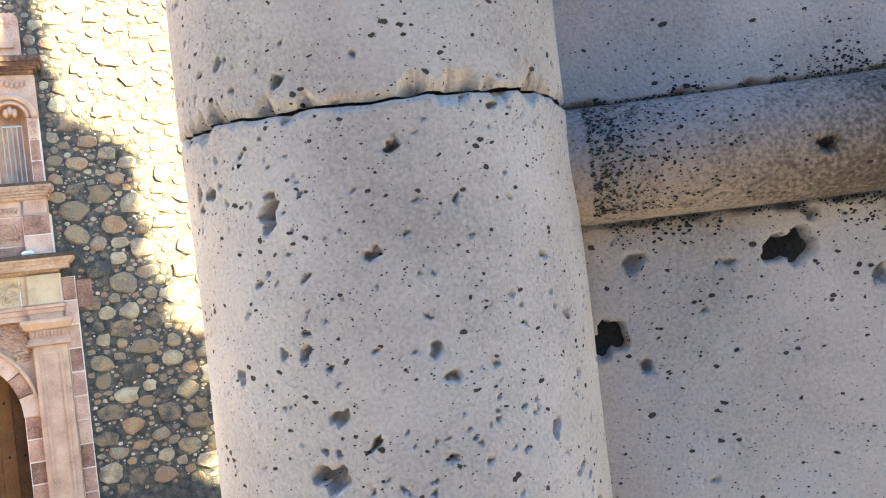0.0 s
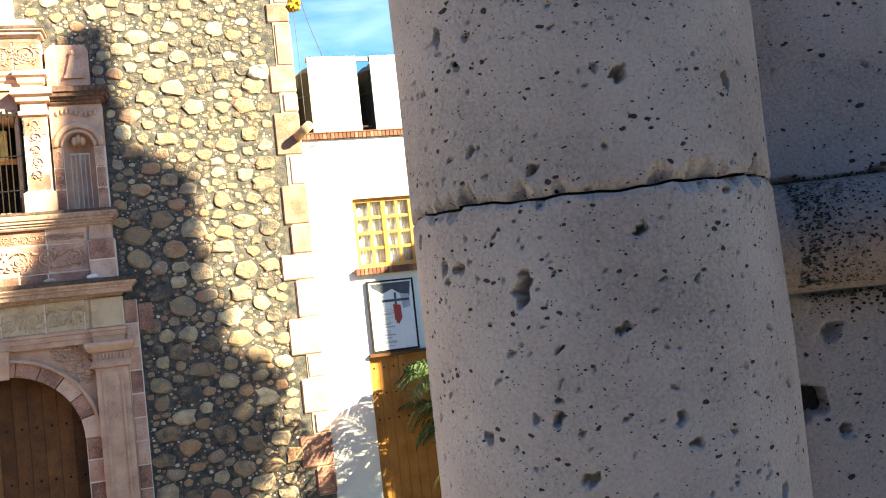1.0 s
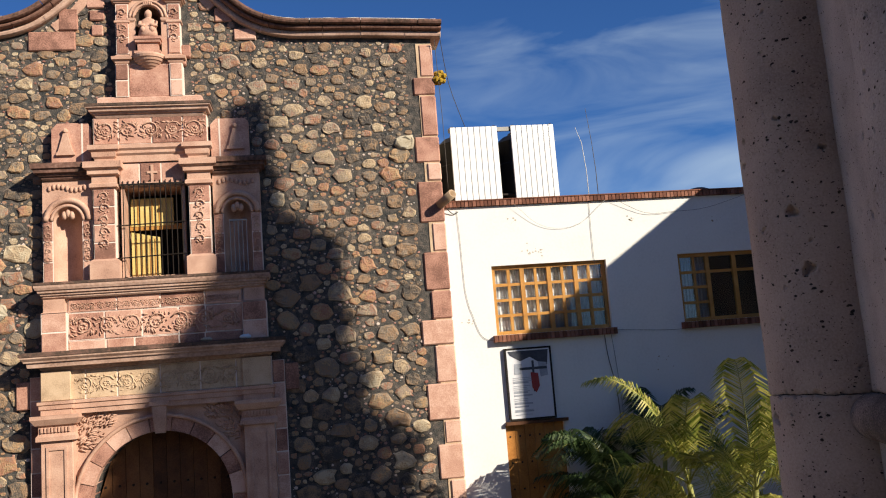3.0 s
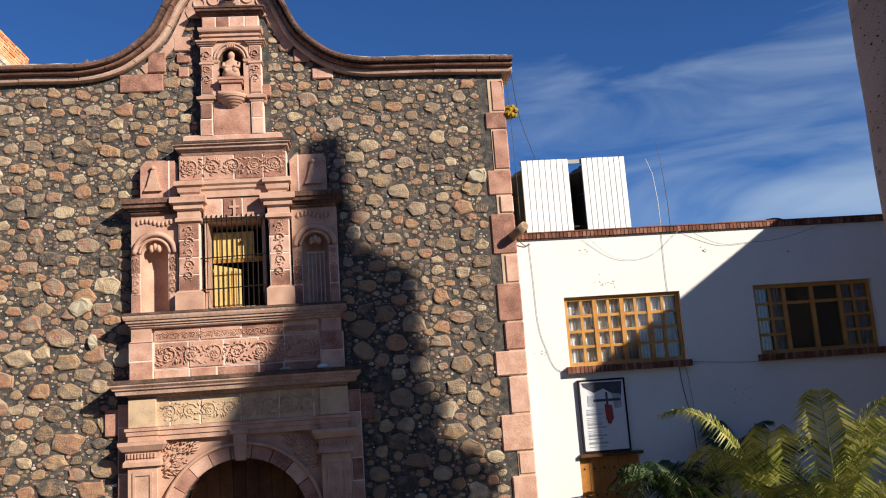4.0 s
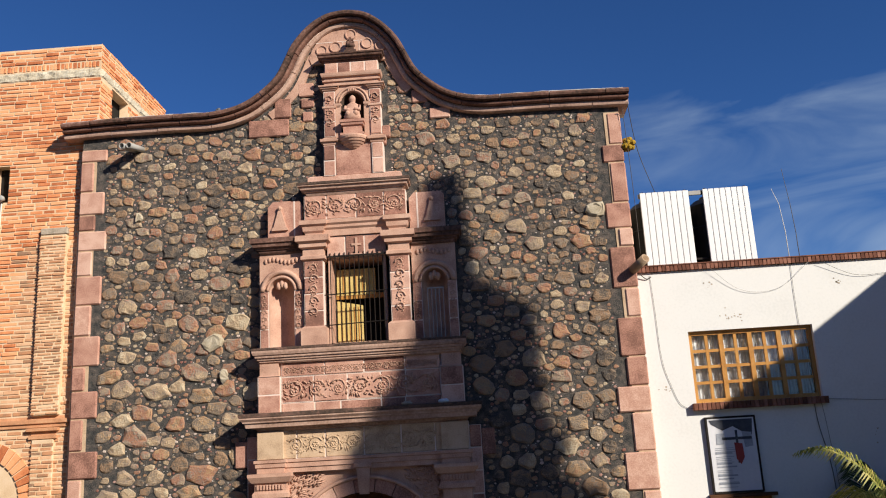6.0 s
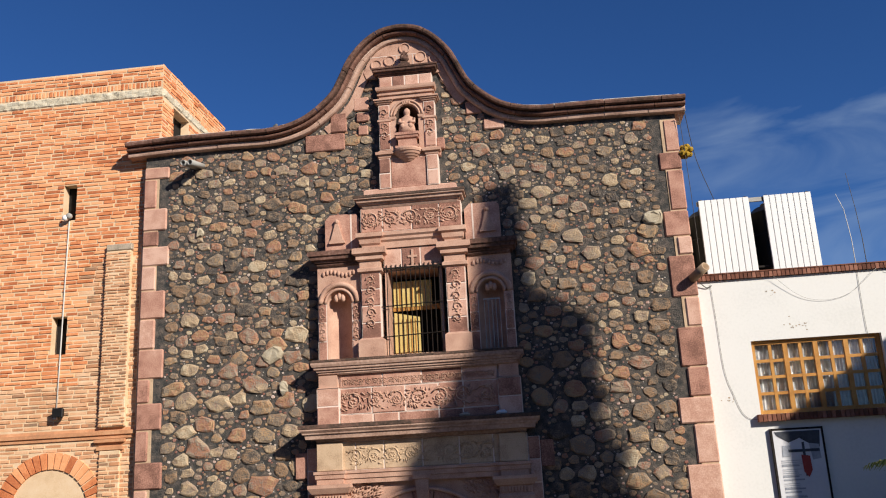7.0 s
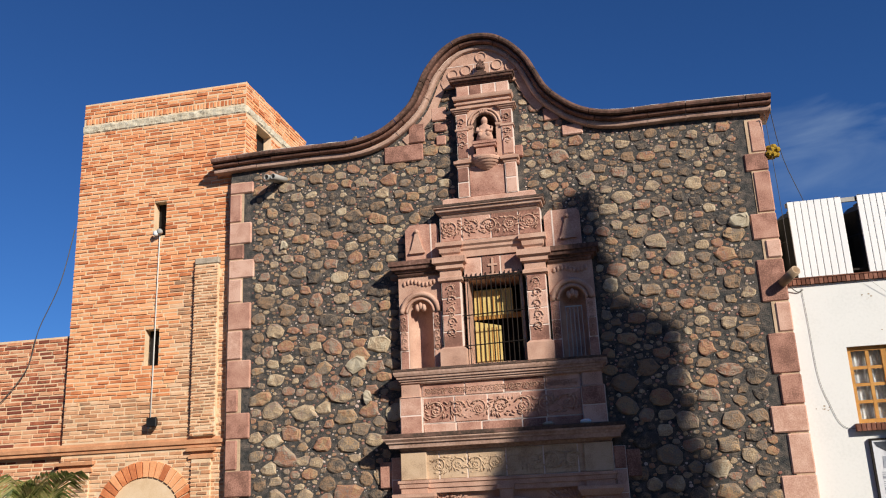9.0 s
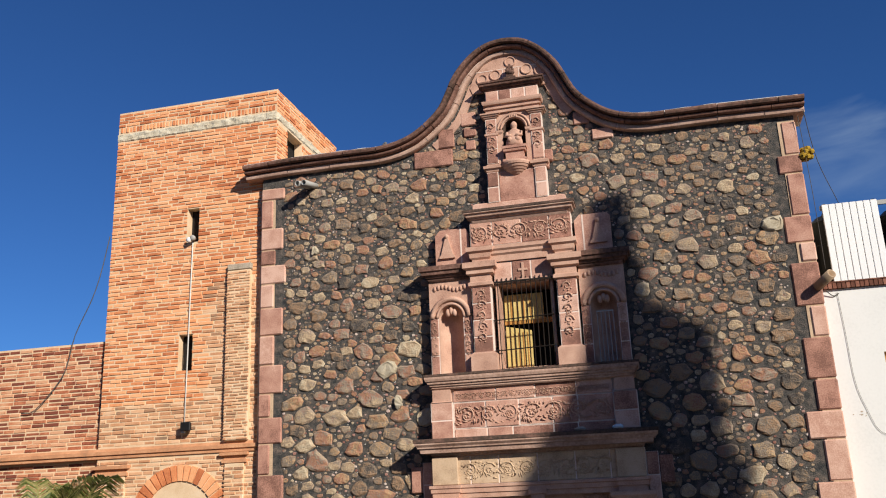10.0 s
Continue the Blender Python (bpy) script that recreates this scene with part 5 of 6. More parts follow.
for i in range(16):
    ball(bm, (XR + 0.10 + rl.uniform(-0.07, 0.1), F + 0.05 + rl.uniform(-0.08, 0.06), 8.72 + rl.uniform(-0.09, 0.07)), 0.06, 0.06, 0.05, 6, 4)
tagged(part("lichen_tuft", bm, "moss"), "yellow tuft of dry lichen on the corner stones", "plant tuft")


def lump(name, label, category, x, y, z, sx, sz, material):
    bm = bmesh.new()
    ball(bm, (x, y, z + sz), sx, sx * 0.6, sz, 10, 7)
    for v in bm.verts:
        v.co += 0.25 * sz * noise.noise_vector(v.co * 14)
    ball(bm, (x + sx * 0.45, y, z + sz * 1.7), sz * 0.45, sz * 0.4, sz * 0.45, 8, 6)
    return tagged(smooth(part(name, bm, material)), label, category)


lump("ledge_stone", "pale lump lying on the portal's lower cornice", "stone", -0.78, F - 0.30, 4.725, 0.09, 0.035, "white")
lump("ledge_stone", "grey lump lying on the portal's lower cornice", "stone", -1.33, F - 0.30, 4.725, 0.09, 0.035, "concrete")
# a pair of pigeons on the cornice, built as plain lumps
for x in (-4.32, -4.06):
    lump("cornice_knob", "small grey pigeon standing on the church cornice", "knob", x, F - 0.05, 9.695, 0.05, 0.07, "bird")

# ---- on and by the white house ----
def tank_unit(x0, x1, reach):
    y0 = F + 0.75
    t = thing("water_tank", "black plastic water tank behind a white corrugated screen", "water tank", ((x0 + x1) / 2, y0, HT), group="roof tanks")
    c, r = x0 + 0.30, 0.46
    part("drum", rings(bmesh.new(), [[(c + k * math.cos(2 * math.pi * i / 28), y0 + 0.62 + k * math.sin(2 * math.pi * i / 28), z) for i in range(28)] for z, k in ((HT + 0.12, r), (HT + 0.3, r), (HT + 0.32, r + 0.015), (HT + 0.9, r + 0.015), (HT + 0.92, r), (HT + 1.3, r), (HT + 1.42, r * 0.7), (HT + 1.46, 0.2), (HT + 1.5, 0.2))]), "tank", t)
    n = 8
    w = (x1 - x0) / n
    for i in range(n):
        a = x0 + i * w
        part("panel", rings(bmesh.new(), [[(a + 0.004, y0, z), (a + 0.010, y0 - 0.007, z), (a + w - 0.010, y0 - 0.007, z), (a + w - 0.004, y0, z), (a + w - 0.004, y0 + 0.01, z), (a + 0.004, y0 + 0.01, z)] for z in (HT + 0.15, HT + 1.48)]), "metal", t)
    part("screen_back", cube(x0, x1, y0 + 0.006, y0 + 0.014, HT + 0.15, HT + 1.478), "seam", t)
    for x in (x0 + 0.05, x1 - 0.05):
        part("post", cube(x - 0.02, x + 0.02, y0 + 0.02, y0 + 0.06, HT, HT + 1.5), "iron", t)
    part("rail", cube(x0 - 0.02, x1 + reach, y0 + 0.02, y0 + 0.06, HT + 1.40, HT + 1.47), "seam", t)
    part("strut", cube(x1 - 0.2, x1 + reach, y0 + 0.10, y0 + 0.13, HT + 0.30, HT + 0.33), "iron", t)


tank_unit(2.65, 3.465, 0.24)
tank_unit(3.695, 4.455, -0.02)

dome = thing("roof_dome", "low dark dome cap on the house roof", "roof vent", (7.1, H + 0.9, HT))
bm = bmesh.new()
rings(bm, [[(7.1 + 0.34 * math.cos(a) * math.cos(2 * math.pi * i / 20), H + 0.9 + 0.34 * math.cos(a) * math.sin(2 * math.pi * i / 20), HT + 0.1 + 0.22 * math.sin(a)) for i in range(20)] for a in (-0.4, 0, 0.4, 0.8, 1.2, 1.5)])
smooth(part("cap", bm, "tank", dome))
for x, tx, z1, k in ((5.22, -0.08, 8.42, "cable"), (5.05, -0.13, 8.08, "pale_cable")):
    bm = tube(bmesh.new(), [(x, H + 0.8, HT), (x, H + 0.8, HT + 0.7), (x + tx * 0.3, H + 0.8, HT + 1.2), (x + tx, H + 0.8, z1)], 0.008, 5, 0.004)
    tagged(smooth(part("antenna_rod", bm, k)), "thin aerial rod standing on the house roof", "antenna", group="aerials")

poster = thing("poster", "framed notice with dark cross picture and printed lines on white wall", "poster", (3.5, H, 3.19))
PX0, PX1, PZ0, PZ1 = 3.13, 3.88, 3.19, 4.31
bm = bmesh.new()
box(bm, PX0, PX0 + 0.022, H - 0.055, H - 0.003, PZ0, PZ1)
box(bm, PX1 - 0.022, PX1, H - 0.055, H - 0.003, PZ0, PZ1)
box(bm, PX0 + 0.03, PX1 - 0.03, H - 0.055, H - 0.003, PZ1 - 0.03, PZ1)
box(bm, PX0 + 0.03, PX1 - 0.03, H - 0.055, H - 0.003, PZ0, PZ0 + 0.03)
part("frame", bm, "iron", poster, "dark metal frame")
part("sheet", cube(PX0 + 0.03, PX1 - 0.03, H - 0.05, H - 0.004, PZ0 + 0.03, PZ1 - 0.03), "paper", poster)
ys = H - 0.054
part("dark_picture", prism(bmesh.new(), [(PX0 + 0.05, 4.26), (PX0 + 0.08, 4.20), (PX0 + 0.24, 4.10), (PX0 + 0.4, 4.16), (PX0 + 0.55, 4.06), (PX1 - 0.08, 4.02), (PX1 - 0.05, 4.26)], ys, ys + 0.003), "ink", poster)
bm = cube(PX0 + 0.42, PX0 + 0.455, ys - 0.003, ys, 3.62, 4.10)
box(bm, PX0 + 0.22, PX0 + 0.66, ys - 0.004, ys - 0.001, 3.96, 4.0)
part("cross_shape", bm, "ink", poster)
part("red_shape", prism(bmesh.new(), [(PX0 + 0.39, 3.92), (PX0 + 0.51, 3.90), (PX0 + 0.52, 3.70), (PX0 + 0.46, 3.60), (PX0 + 0.40, 3.68)], ys - 0.007, ys - 0.004), "redink", poster)
part("grey_shape", prism(bmesh.new(), [(PX0 + 0.52, 4.08), (PX0 + 0.66, 4.06), (PX0 + 0.67, 3.86), (PX0 + 0.55, 3.84)], ys - 0.002, ys + 0.002), "greyink", poster)
part("grey_shape", prism(bmesh.new(), [(PX0 + 0.14, 4.06), (PX0 + 0.26, 4.06), (PX0 + 0.24, 3.90), (PX0 + 0.13, 3.90)], ys - 0.002, ys + 0.002), "greyink", poster)
z = 3.84
rt = random.Random(5)
while z > 3.27:
    heavy = rt.random() < 0.3
    part("text_bar", cube(PX0 + 0.10, PX0 + 0.10 + rt.uniform(0.2, 0.3), ys - 0.002, ys + 0.002, z, z + (0.022 if heavy else 0.008)), "greyink", poster)
    z -= 0.045 if heavy else 0.027
bm = cube(PX0 - 0.06, DX1 + 0.06, H - 0.07, H + 0.02, DZ, DZ + 0.05)
part("lintel", bm, "door", pdoor)


def cable(pts, r=0.003, k="cable", label="thin black cable running along the white house wall"):
    return tagged(smooth(part("cable", tube(bmesh.new(), spline([Vector(p) for p in pts], 5), r, 5), k)), label, "cable", group="wall cables")


hy = H - 0.012
cable([(2.56, hy, 6.55), (2.58, hy, 6.0), (2.60, hy, 5.25), (2.69, hy, 4.85), (2.84, hy, 4.50), (3.2, hy, 4.46), (3.75, hy, 4.47), (4.85, hy, 4.49), (6.0, hy, 4.42), (7.2, hy, 4.47), (9.0, hy, 4.50)])
cable([(4.76, hy, 6.58), (4.75, hy, 6.1), (4.76, hy, 5.55), (4.84, hy, 5.1), (4.87, hy, 4.7), (4.93, hy, 4.2), (4.98, hy, 3.2), (4.98, hy, 2.0)])
cable([(4.80, hy, 4.48), (4.82, hy, 4.1), (4.92, hy, 3.4), (4.92, hy, 2.2)], 0.006)
cable([(3.5, H - 0.065, 6.60), (3.85, H - 0.03, 6.28), (4.2, H - 0.02, 6.18), (4.6, H - 0.02, 6.26), (5.02, H - 0.065, 6.60)], 0.0025, "seam", "thin pale cable sagging below the roof edge")
cable([(5.2, H - 0.065, 6.60), (5.7, H - 0.03, 6.36), (6.2, H - 0.02, 6.36), (6.8, H - 0.03, 6.40), (7.6, H - 0.065, 6.62)], 0.003)
cable([(2.40, H - 0.065, 6.58), (2.5, H - 0.02, 6.50), (2.58, H - 0.02, 6.53)], 0.008)
cable([(XR + 0.12, F - 0.2, 9.35), (2.66, F + 0.5, 8.75), (3.02, F + 1.1, 8.05), (3.2, F + 1.5, 7.5)], 0.006, "cable", "slack cable from church roof to house roof")
cable([(XR + 0.05, F - 0.1, 9.3), (XR + 0.10, F, 8.0), (XR + 0.12, F + 0.1, 6.9)], 0.005, "cable", "thin cable hanging beside the church corner")
cable([(-7.0, F + 2.0, 11.3), (-6.0, F + 1.6, 10.3), (-5.4, F + 1.0, 9.7)], 0.008, "cable", "slack cable behind the church cornice")
cable([(-9.75, TY - 0.02, 8.8), (-9.95, TY - 0.05, 7.8), (-10.35, TY, 7.0), (-10.55, TY + 0.02, 6.3), (-11.1, TY + 0.05, 5.7), (-11.4, TY + 0.05, 5.65)], 0.009, "cable", "loose cable hanging down the brick wall")

rp = random.Random(12)
v, f = [], []
for cx, cz, n, w in ((3.72, 5.83, 16, 0.10), (3.45, 6.35, 6, 0.08), (2.62, 4.75, 7, 0.05), (5.45, 6.25, 8, 0.06), (6.9, 6.2, 6, 0.06), (5.7, 3.9, 8, 0.12), (4.45, 3.7, 5, 0.08)):
    for _ in range(n):
        x, z, q = cx + rp.gauss(0, w), cz + rp.gauss(0, w * 0.6), rp.uniform(0.006, 0.02)
        b0 = len(v)
        v += [(x + q * rp.uniform(0.6, 1.3) * math.cos(k * 1.05), H - 0.002, z + q * rp.uniform(0.4, 0.9) * math.sin(k * 1.05)) for k in range(6)]
        f.append(tuple(range(b0, b0 + 6)))
me = bpy.data.meshes.new("paint_flake")
me.from_pydata(v, [], f)
me.materials.append(M["concrete"])
tagged(new("paint_flake", me), "flaked patches of old paint on the white wall", "paint flakes", kind="stuff")


# ---- palms ----
def frond(bm_r, bm_l, base, azimuth, lift, length, droop, width, r, lw=0.02):
    """An arching rachis with two rows of leaflets that hang a little."""
    pts, d = [Vector(base)], Vector((math.cos(azimuth) * math.cos(lift), math.sin(azimuth) * math.cos(lift), math.sin(lift)))
    n = 16
    for i in range(n):
        d = (d + Vector((0, 0, -droop * (0.4 + 1.2 * i / n) / n))).normalized()
        pts.append(pts[-1] + d * length / n)
    tube(bm_r, pts, 0.013, 5, 0.003)
    for i in range(3, n):
        for s in (-1, 1):
            for q in (0.0, 0.25, 0.5, 0.75):
                p = pts[i].lerp(pts[i + 1], q)
                t = (pts[i + 1] - pts[i]).normalized()
                side = t.cross(Vector((0, 0, 1))).normalized() * s
                k = math.sin(math.pi * min(1.0, (i + q - 1.5) / (n - 1.0))) ** 0.6
                ln = width * max(0.25, k) * r.uniform(0.85, 1.1)
                g = (side * 0.85 + t * 0.55 + Vector((0, 0, r.uniform(0.05, 0.35)))).normalized()
                e = (g + Vector((0, 0, -1.15))).normalized()
                a, b = p + g * ln * 0.5, p + g * ln * 0.5 + e * ln * 0.5
                w = t * lw * 0.5 + Vector((0, 0, lw * 0.2))
                v = [bm_l.verts.new(x) for x in (p - w * 0.5, p + w * 0.5, a + w, a - w, b)]
                bm_l.faces.new((v[0], v[1], v[2], v[3]))
                bm_l.faces.new((v[3], v[2], v[4]))


def palm(x, y, z0, crown, fronds, label, leaf, seed, spread=0.18, length=1.25, stems=5, width=0.42):
    r = random.Random(seed)
    p = thing("palm", label, "palm tree", (x, y, z0), group="palms of the plaza")
    heads = []
    for i in range(stems):
        a = 2 * math.pi * i / stems + r.random()
        top = Vector((x + spread * 1.3 * math.cos(a), y + spread * 1.3 * math.sin(a), crown - r.uniform(0.0, 0.5) - (0.7 if i % 2 else 0.0)))
        b = Vector((x + spread * 0.6 * math.cos(a), y + spread * 0.6 * math.sin(a), z0))
        smooth(part("trunk", tube(bmesh.new(), [b.lerp(top, k / 6) for k in range(7)], 0.05, 8, 0.035), "stem", p))
        heads.append((top, a))
    for i in range(fronds):
        top, a = heads[i % stems]
        br, bl = bmesh.new(), bmesh.new()
        frond(br, bl, top, a + r.uniform(-1.6, 1.6), radians(r.uniform(38, 84)), length * r.uniform(0.7, 1.1), r.uniform(1.6, 3.0), width * r.uniform(0.8, 1.1), r)
        f = part("frond_stem", br, "stem", p)
        part("leaf_blade", bl, leaf, f)
    return p


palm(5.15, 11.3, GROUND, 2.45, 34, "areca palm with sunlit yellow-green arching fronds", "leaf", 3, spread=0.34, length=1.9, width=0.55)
# this palm's shade is also painted, through its darker leaf colour
palm(4.7, 13.2, GROUND, 2.85, 40, "areca palm with dark green fronds, shade put into their colour", "leafshade", 5, spread=0.35, length=1.5, width=0.42)
palm(-7.9, 10.8, GROUND, 3.5, 28, "areca palm with green fronds before the brick wall", "leafmid", 8, spread=0.45, length=1.3)
palm(-9.3, 11.6, GROUND, 3.62, 26, "areca palm with dense green fronds before the brick wall", "leafmid", 9, spread=0.4, length=1.3)

# ---- what stands outside the view and casts the shade ----
wing = thing("side_building", "plain ochre building at the side of the plaza", "building", (11.5, 11.5, GROUND))
part("wall", cube(9.0, 14.0, 9.05, 14.15, GROUND, 8.10), "plaster", wing)
part("eave", cube(8.98, 14.1, 9.03, 14.15, 8.10, 8.25), "concrete", wing)

# added out of view to dim the sky's fill on the church front
back = thing("unseen_plaza_wall", "unseen plain wall added behind to hold back skylight", "building", (-6, -10, GROUND))
part("wall", cube(-30, 12, -13, -11, GROUND, 12.6), "shade_wall", back)
# added out of view: screens the sky, reflects sun towards the columns
left = thing("unseen_plaza_wall", "unseen plain wall added to block sky and bounce sun to the columns", "building", (-17, 0, GROUND))
part("wall", cube(-19, -16.5, -9, 6.0, GROUND, 12.0), "bounce_wall", left)

TREE = Vector((12.27, 2.3, GROUND))
tree = thing("tree", "tall dark tapering conifer at the side of the plaza", "tree", TREE)
smooth(part("trunk", tube(bmesh.new(), [TREE + Vector((0, 0, h)) for h in (0, 2, 5, 8, 11, 14, 16)], 0.3, 10, 0.04), "bark", tree))
# height of a tier over the sea of roofs, half-widths of the crown to either side
TIERS = [(17.1, 0.14, 0.18), (16.5, 0.24, 0.26), (15.9, 0.34, 0.30), (15.35, 0.42, 0.34), (15.05, 0.48, 0.48), (14.6, 0.56, 0.86), (14.2, 0.64, 1.10),
         (13.85, 0.92, 0.92), (13.4, 1.18, 0.92), (12.6, 1.40, 1.04), (12.2, 1.46, 1.16), (11.7, 1.54, 1.26), (11.2, 1.58, 1.42), (10.8, 1.65, 1.8), (10.3, 1.7, 1.5), (8.0, 1.7, 1.2)]
across = Vector((0.669, 0.743, 0))
away = Vector((-0.743, 0.669, 0))
rl = random.Random(21)
bl = bmesh.new()
for _ in range(14000):
    h = rl.uniform(8.2, 17.1)
    for (h1, l1, r1), (h0, l0, r0) in zip(TIERS, TIERS[1:]):
        if h0 <= h <= h1:
            k = (h - h0) / (h1 - h0)
            wl_, wr_ = l0 + (l1 - l0) * k, r0 + (r1 - r0) * k
            break
    else:
        continue
    a = rl.uniform(0, 2 * math.pi)
    m = (wr_ if math.cos(a) > 0 else wl_)
    rad = math.sqrt(rl.random()) * rl.uniform(0.85, 1.04)
    c = TREE + across * (m * rad * math.cos(a)) + away * (0.5 * (wl_ + wr_) * rad * math.sin(a)) + Vector((0, 0, h - GROUND))
    s = rl.uniform(0.07, 0.16)
    u = Vector((rl.gauss(0, 1), rl.gauss(0, 1), rl.gauss(0, 1))).normalized() * s
    v = u.orthogonal().normalized() * s * 0.8
    q = [bl.verts.new(c + x) for x in (u, v, -u, -v)]
    bl.faces.new(q)
crown = part("crown", bl, "needle", tree)
for i in range(14):
    h = 8.5 + i * 0.58
    a = i * 2.4
    smooth(part("limb", tube(bmesh.new(), [TREE + Vector((0, 0, h - GROUND)), TREE + Vector((0.6 * math.cos(a), 0.6 * math.sin(a), h + 0.1 - GROUND))], 0.05, 6, 0.01), "bark", tree))


# ---- stone columns and panels beside the camera ----
def pitted(name, place, us, vs, res, material, parent, seed, per_m2, extra=(), edge=None, big=0.0065, rim=0.004):
    """A stone skin with real pits. place(u, v) gives point and outward normal arrays; us, vs: its range in metres."""
    r = np.random.RandomState(seed)
    nu, nv = int((us[1] - us[0]) / res) + 1, int((vs[1] - vs[0]) / res) + 1
    U, V = np.meshgrid(np.linspace(*us, nu), np.linspace(*vs, nv), indexing="ij")
    D = np.zeros_like(U)
    count = int((us[1] - us[0]) * (vs[1] - vs[0]) * per_m2)
    pits = [(r.uniform(*us), r.uniform(*vs), min(big, 0.0009 + 0.0005 * r.pareto(1.9)), r.uniform(0.35, 0.9), r.normal(0.1, 0.6)) for _ in range(count)]
    for serial, (cu, cv, a, k, ang) in enumerate(pits + list(extra)):
        i0, i1 = int((cu - 1.6 * a - us[0]) / res), int((cu + 1.6 * a - us[0]) / res) + 2
        j0, j1 = int((cv - 1.6 * a - vs[0]) / res), int((cv + 1.6 * a - vs[0]) / res) + 2
        i0, j0, i1, j1 = max(i0, 0), max(j0, 0), min(i1, nu), min(j1, nv)
        if i1 <= i0 or j1 <= j0:
            continue
        du, dv = U[i0:i1, j0:j1] - cu, V[i0:i1, j0:j1] - cv
        x, y = du * np.cos(ang) + dv * np.sin(ang), (-du * np.sin(ang) + dv * np.cos(ang)) / k
        th = np.arctan2(y, x)
        ph = r.uniform(0, 6.28, 3)
        q = np.hypot(x, y) / (a * (1 + 0.20 * np.sin(2 * th + ph[0]) + 0.16 * np.sin(3 * th + ph[1]) + 0.12 * np.sin(5 * th + ph[2])))
        depth = min(0.012 if serial < count else 0.024, a * (1.1 + 1.0 * r.rand()) if serial < count or a < 0.009 else a * 3.0)
        D[i0:i1, j0:j1] = np.maximum(D[i0:i1, j0:j1], depth * np.sqrt(np.clip(1 - q ** 6, 0, 1)))
    # faint tool marks and an uneven face
    D += 0.00007 * np.sin(U * 900 + 3 * np.sin(V * 40)) * (0.5 + 0.5 * np.sin(V * 23 + U * 31)) + 0.0006 * np.sin(U * 37 + 1.3) * np.sin(V * 29 + 0.4)
    if edge is not None:
        e = np.abs(V - edge)
        knots = np.linspace(us[0], us[1], 90)
        chip = np.interp(U, knots, r.uniform(0, 1, 90) ** 2.5) + 0.12 * np.sin(U * 700 + 2 * np.sin(U * 190)) ** 2
        D += np.clip(1 - e / (0.0015 + rim * chip), 0, 1) * (0.0015 + 0.006 * chip)
    P, N = place(U, V)
    P = P - N * D[..., None]
    idx = np.arange(nu * nv).reshape(nu, nv)
    quads = np.stack([idx[:-1, :-1], idx[1:, :-1], idx[1:, 1:], idx[:-1, 1:]], -1).reshape(-1, 4)
    me = bpy.data.meshes.new(name)
    me.vertices.add(nu * nv)
    me.vertices.foreach_set("co", P.reshape(-1).astype(np.float32))
    me.loops.add(len(quads) * 4)
    me.loops.foreach_set("vertex_index", quads.reshape(-1).astype(np.int32))
    me.polygons.add(len(quads))
    me.polygons.foreach_set("loop_start", (np.arange(len(quads)) * 4).astype(np.int32))
    me.update(calc_edges=True)
    me.shade_smooth()
    me.materials.append(M[material])
    ob = new(name, me)
    ob.parent = parent
    ob.matrix_parent_inverse = Matrix.Translation(-parent.location)
    return ob


def raw(name, verts, faces, material, parent, kind=""):
    me = bpy.data.meshes.new(name)
    me.from_pydata(verts, [], faces)
    me.materials.append(M[material])
    ob = new(name, me)
    ob.parent = parent
    ob.matrix_parent_inverse = Matrix.Translation(-parent.location)
    return tagged(ob, kind=kind)


CR = 0.1065


def column(cx, cy, joint, zlo, zhi, res, seed, a0, a1, per_m2, big, stone="tuff", marks=()):
    c = thing("stone_column", "porous grey-pink volcanic stone column shaft with an open joint", "column", (cx, cy, 2.4), group="pier columns")

    def place(U, V):
        a = U / CR
        V = V + np.clip(1 - np.abs(V - joint) / 0.05, 0, 1) * (0.0016 * np.sin(U * 31 + seed) + 0.0006 * np.sin(U * 117 + 2 * seed) + 0.0003 * np.sin(U * 331))
        n = np.stack([np.cos(a), np.sin(a), 0 * a], -1)
        return n * CR + np.array([cx, cy, 0]) + np.stack([0 * V, 0 * V, V], -1), n

    for z0, z1, k, body in ((zlo, joint - 0.0007, 1, (2.4, zlo)), (joint + 0.0007, zhi, 2, (zhi, 6.0))):
        d = smooth(part("drum", rings(bmesh.new(), [[(cx + CR * math.cos(2 * math.pi * i / 64), cy + CR * math.sin(2 * math.pi * i / 64), z) for i in range(64)] for z in body]), stone, c))
        pitted("drum_face", place, (radians(a0) * CR, radians(a1) * CR), (z0, z1), res, stone, d, seed + k, per_m2, [(radians(a) * CR, z, q, w, t) for a, z, q, w, t in marks if z0 < z < z1], edge=joint, big=big, rim=0.007 if k == 1 else 0.011)
    # dark core so that the open joint looks deep and shaded
    part("core", rings(bmesh.new(), [[(cx + (CR - 0.013) * math.cos(2 * math.pi * i / 40), cy + (CR - 0.013) * math.sin(2 * math.pi * i / 40), z) for i in range(40)] for z in (zlo - 0.01, zhi + 0.01)]), "tuff_dark", c)
    return c


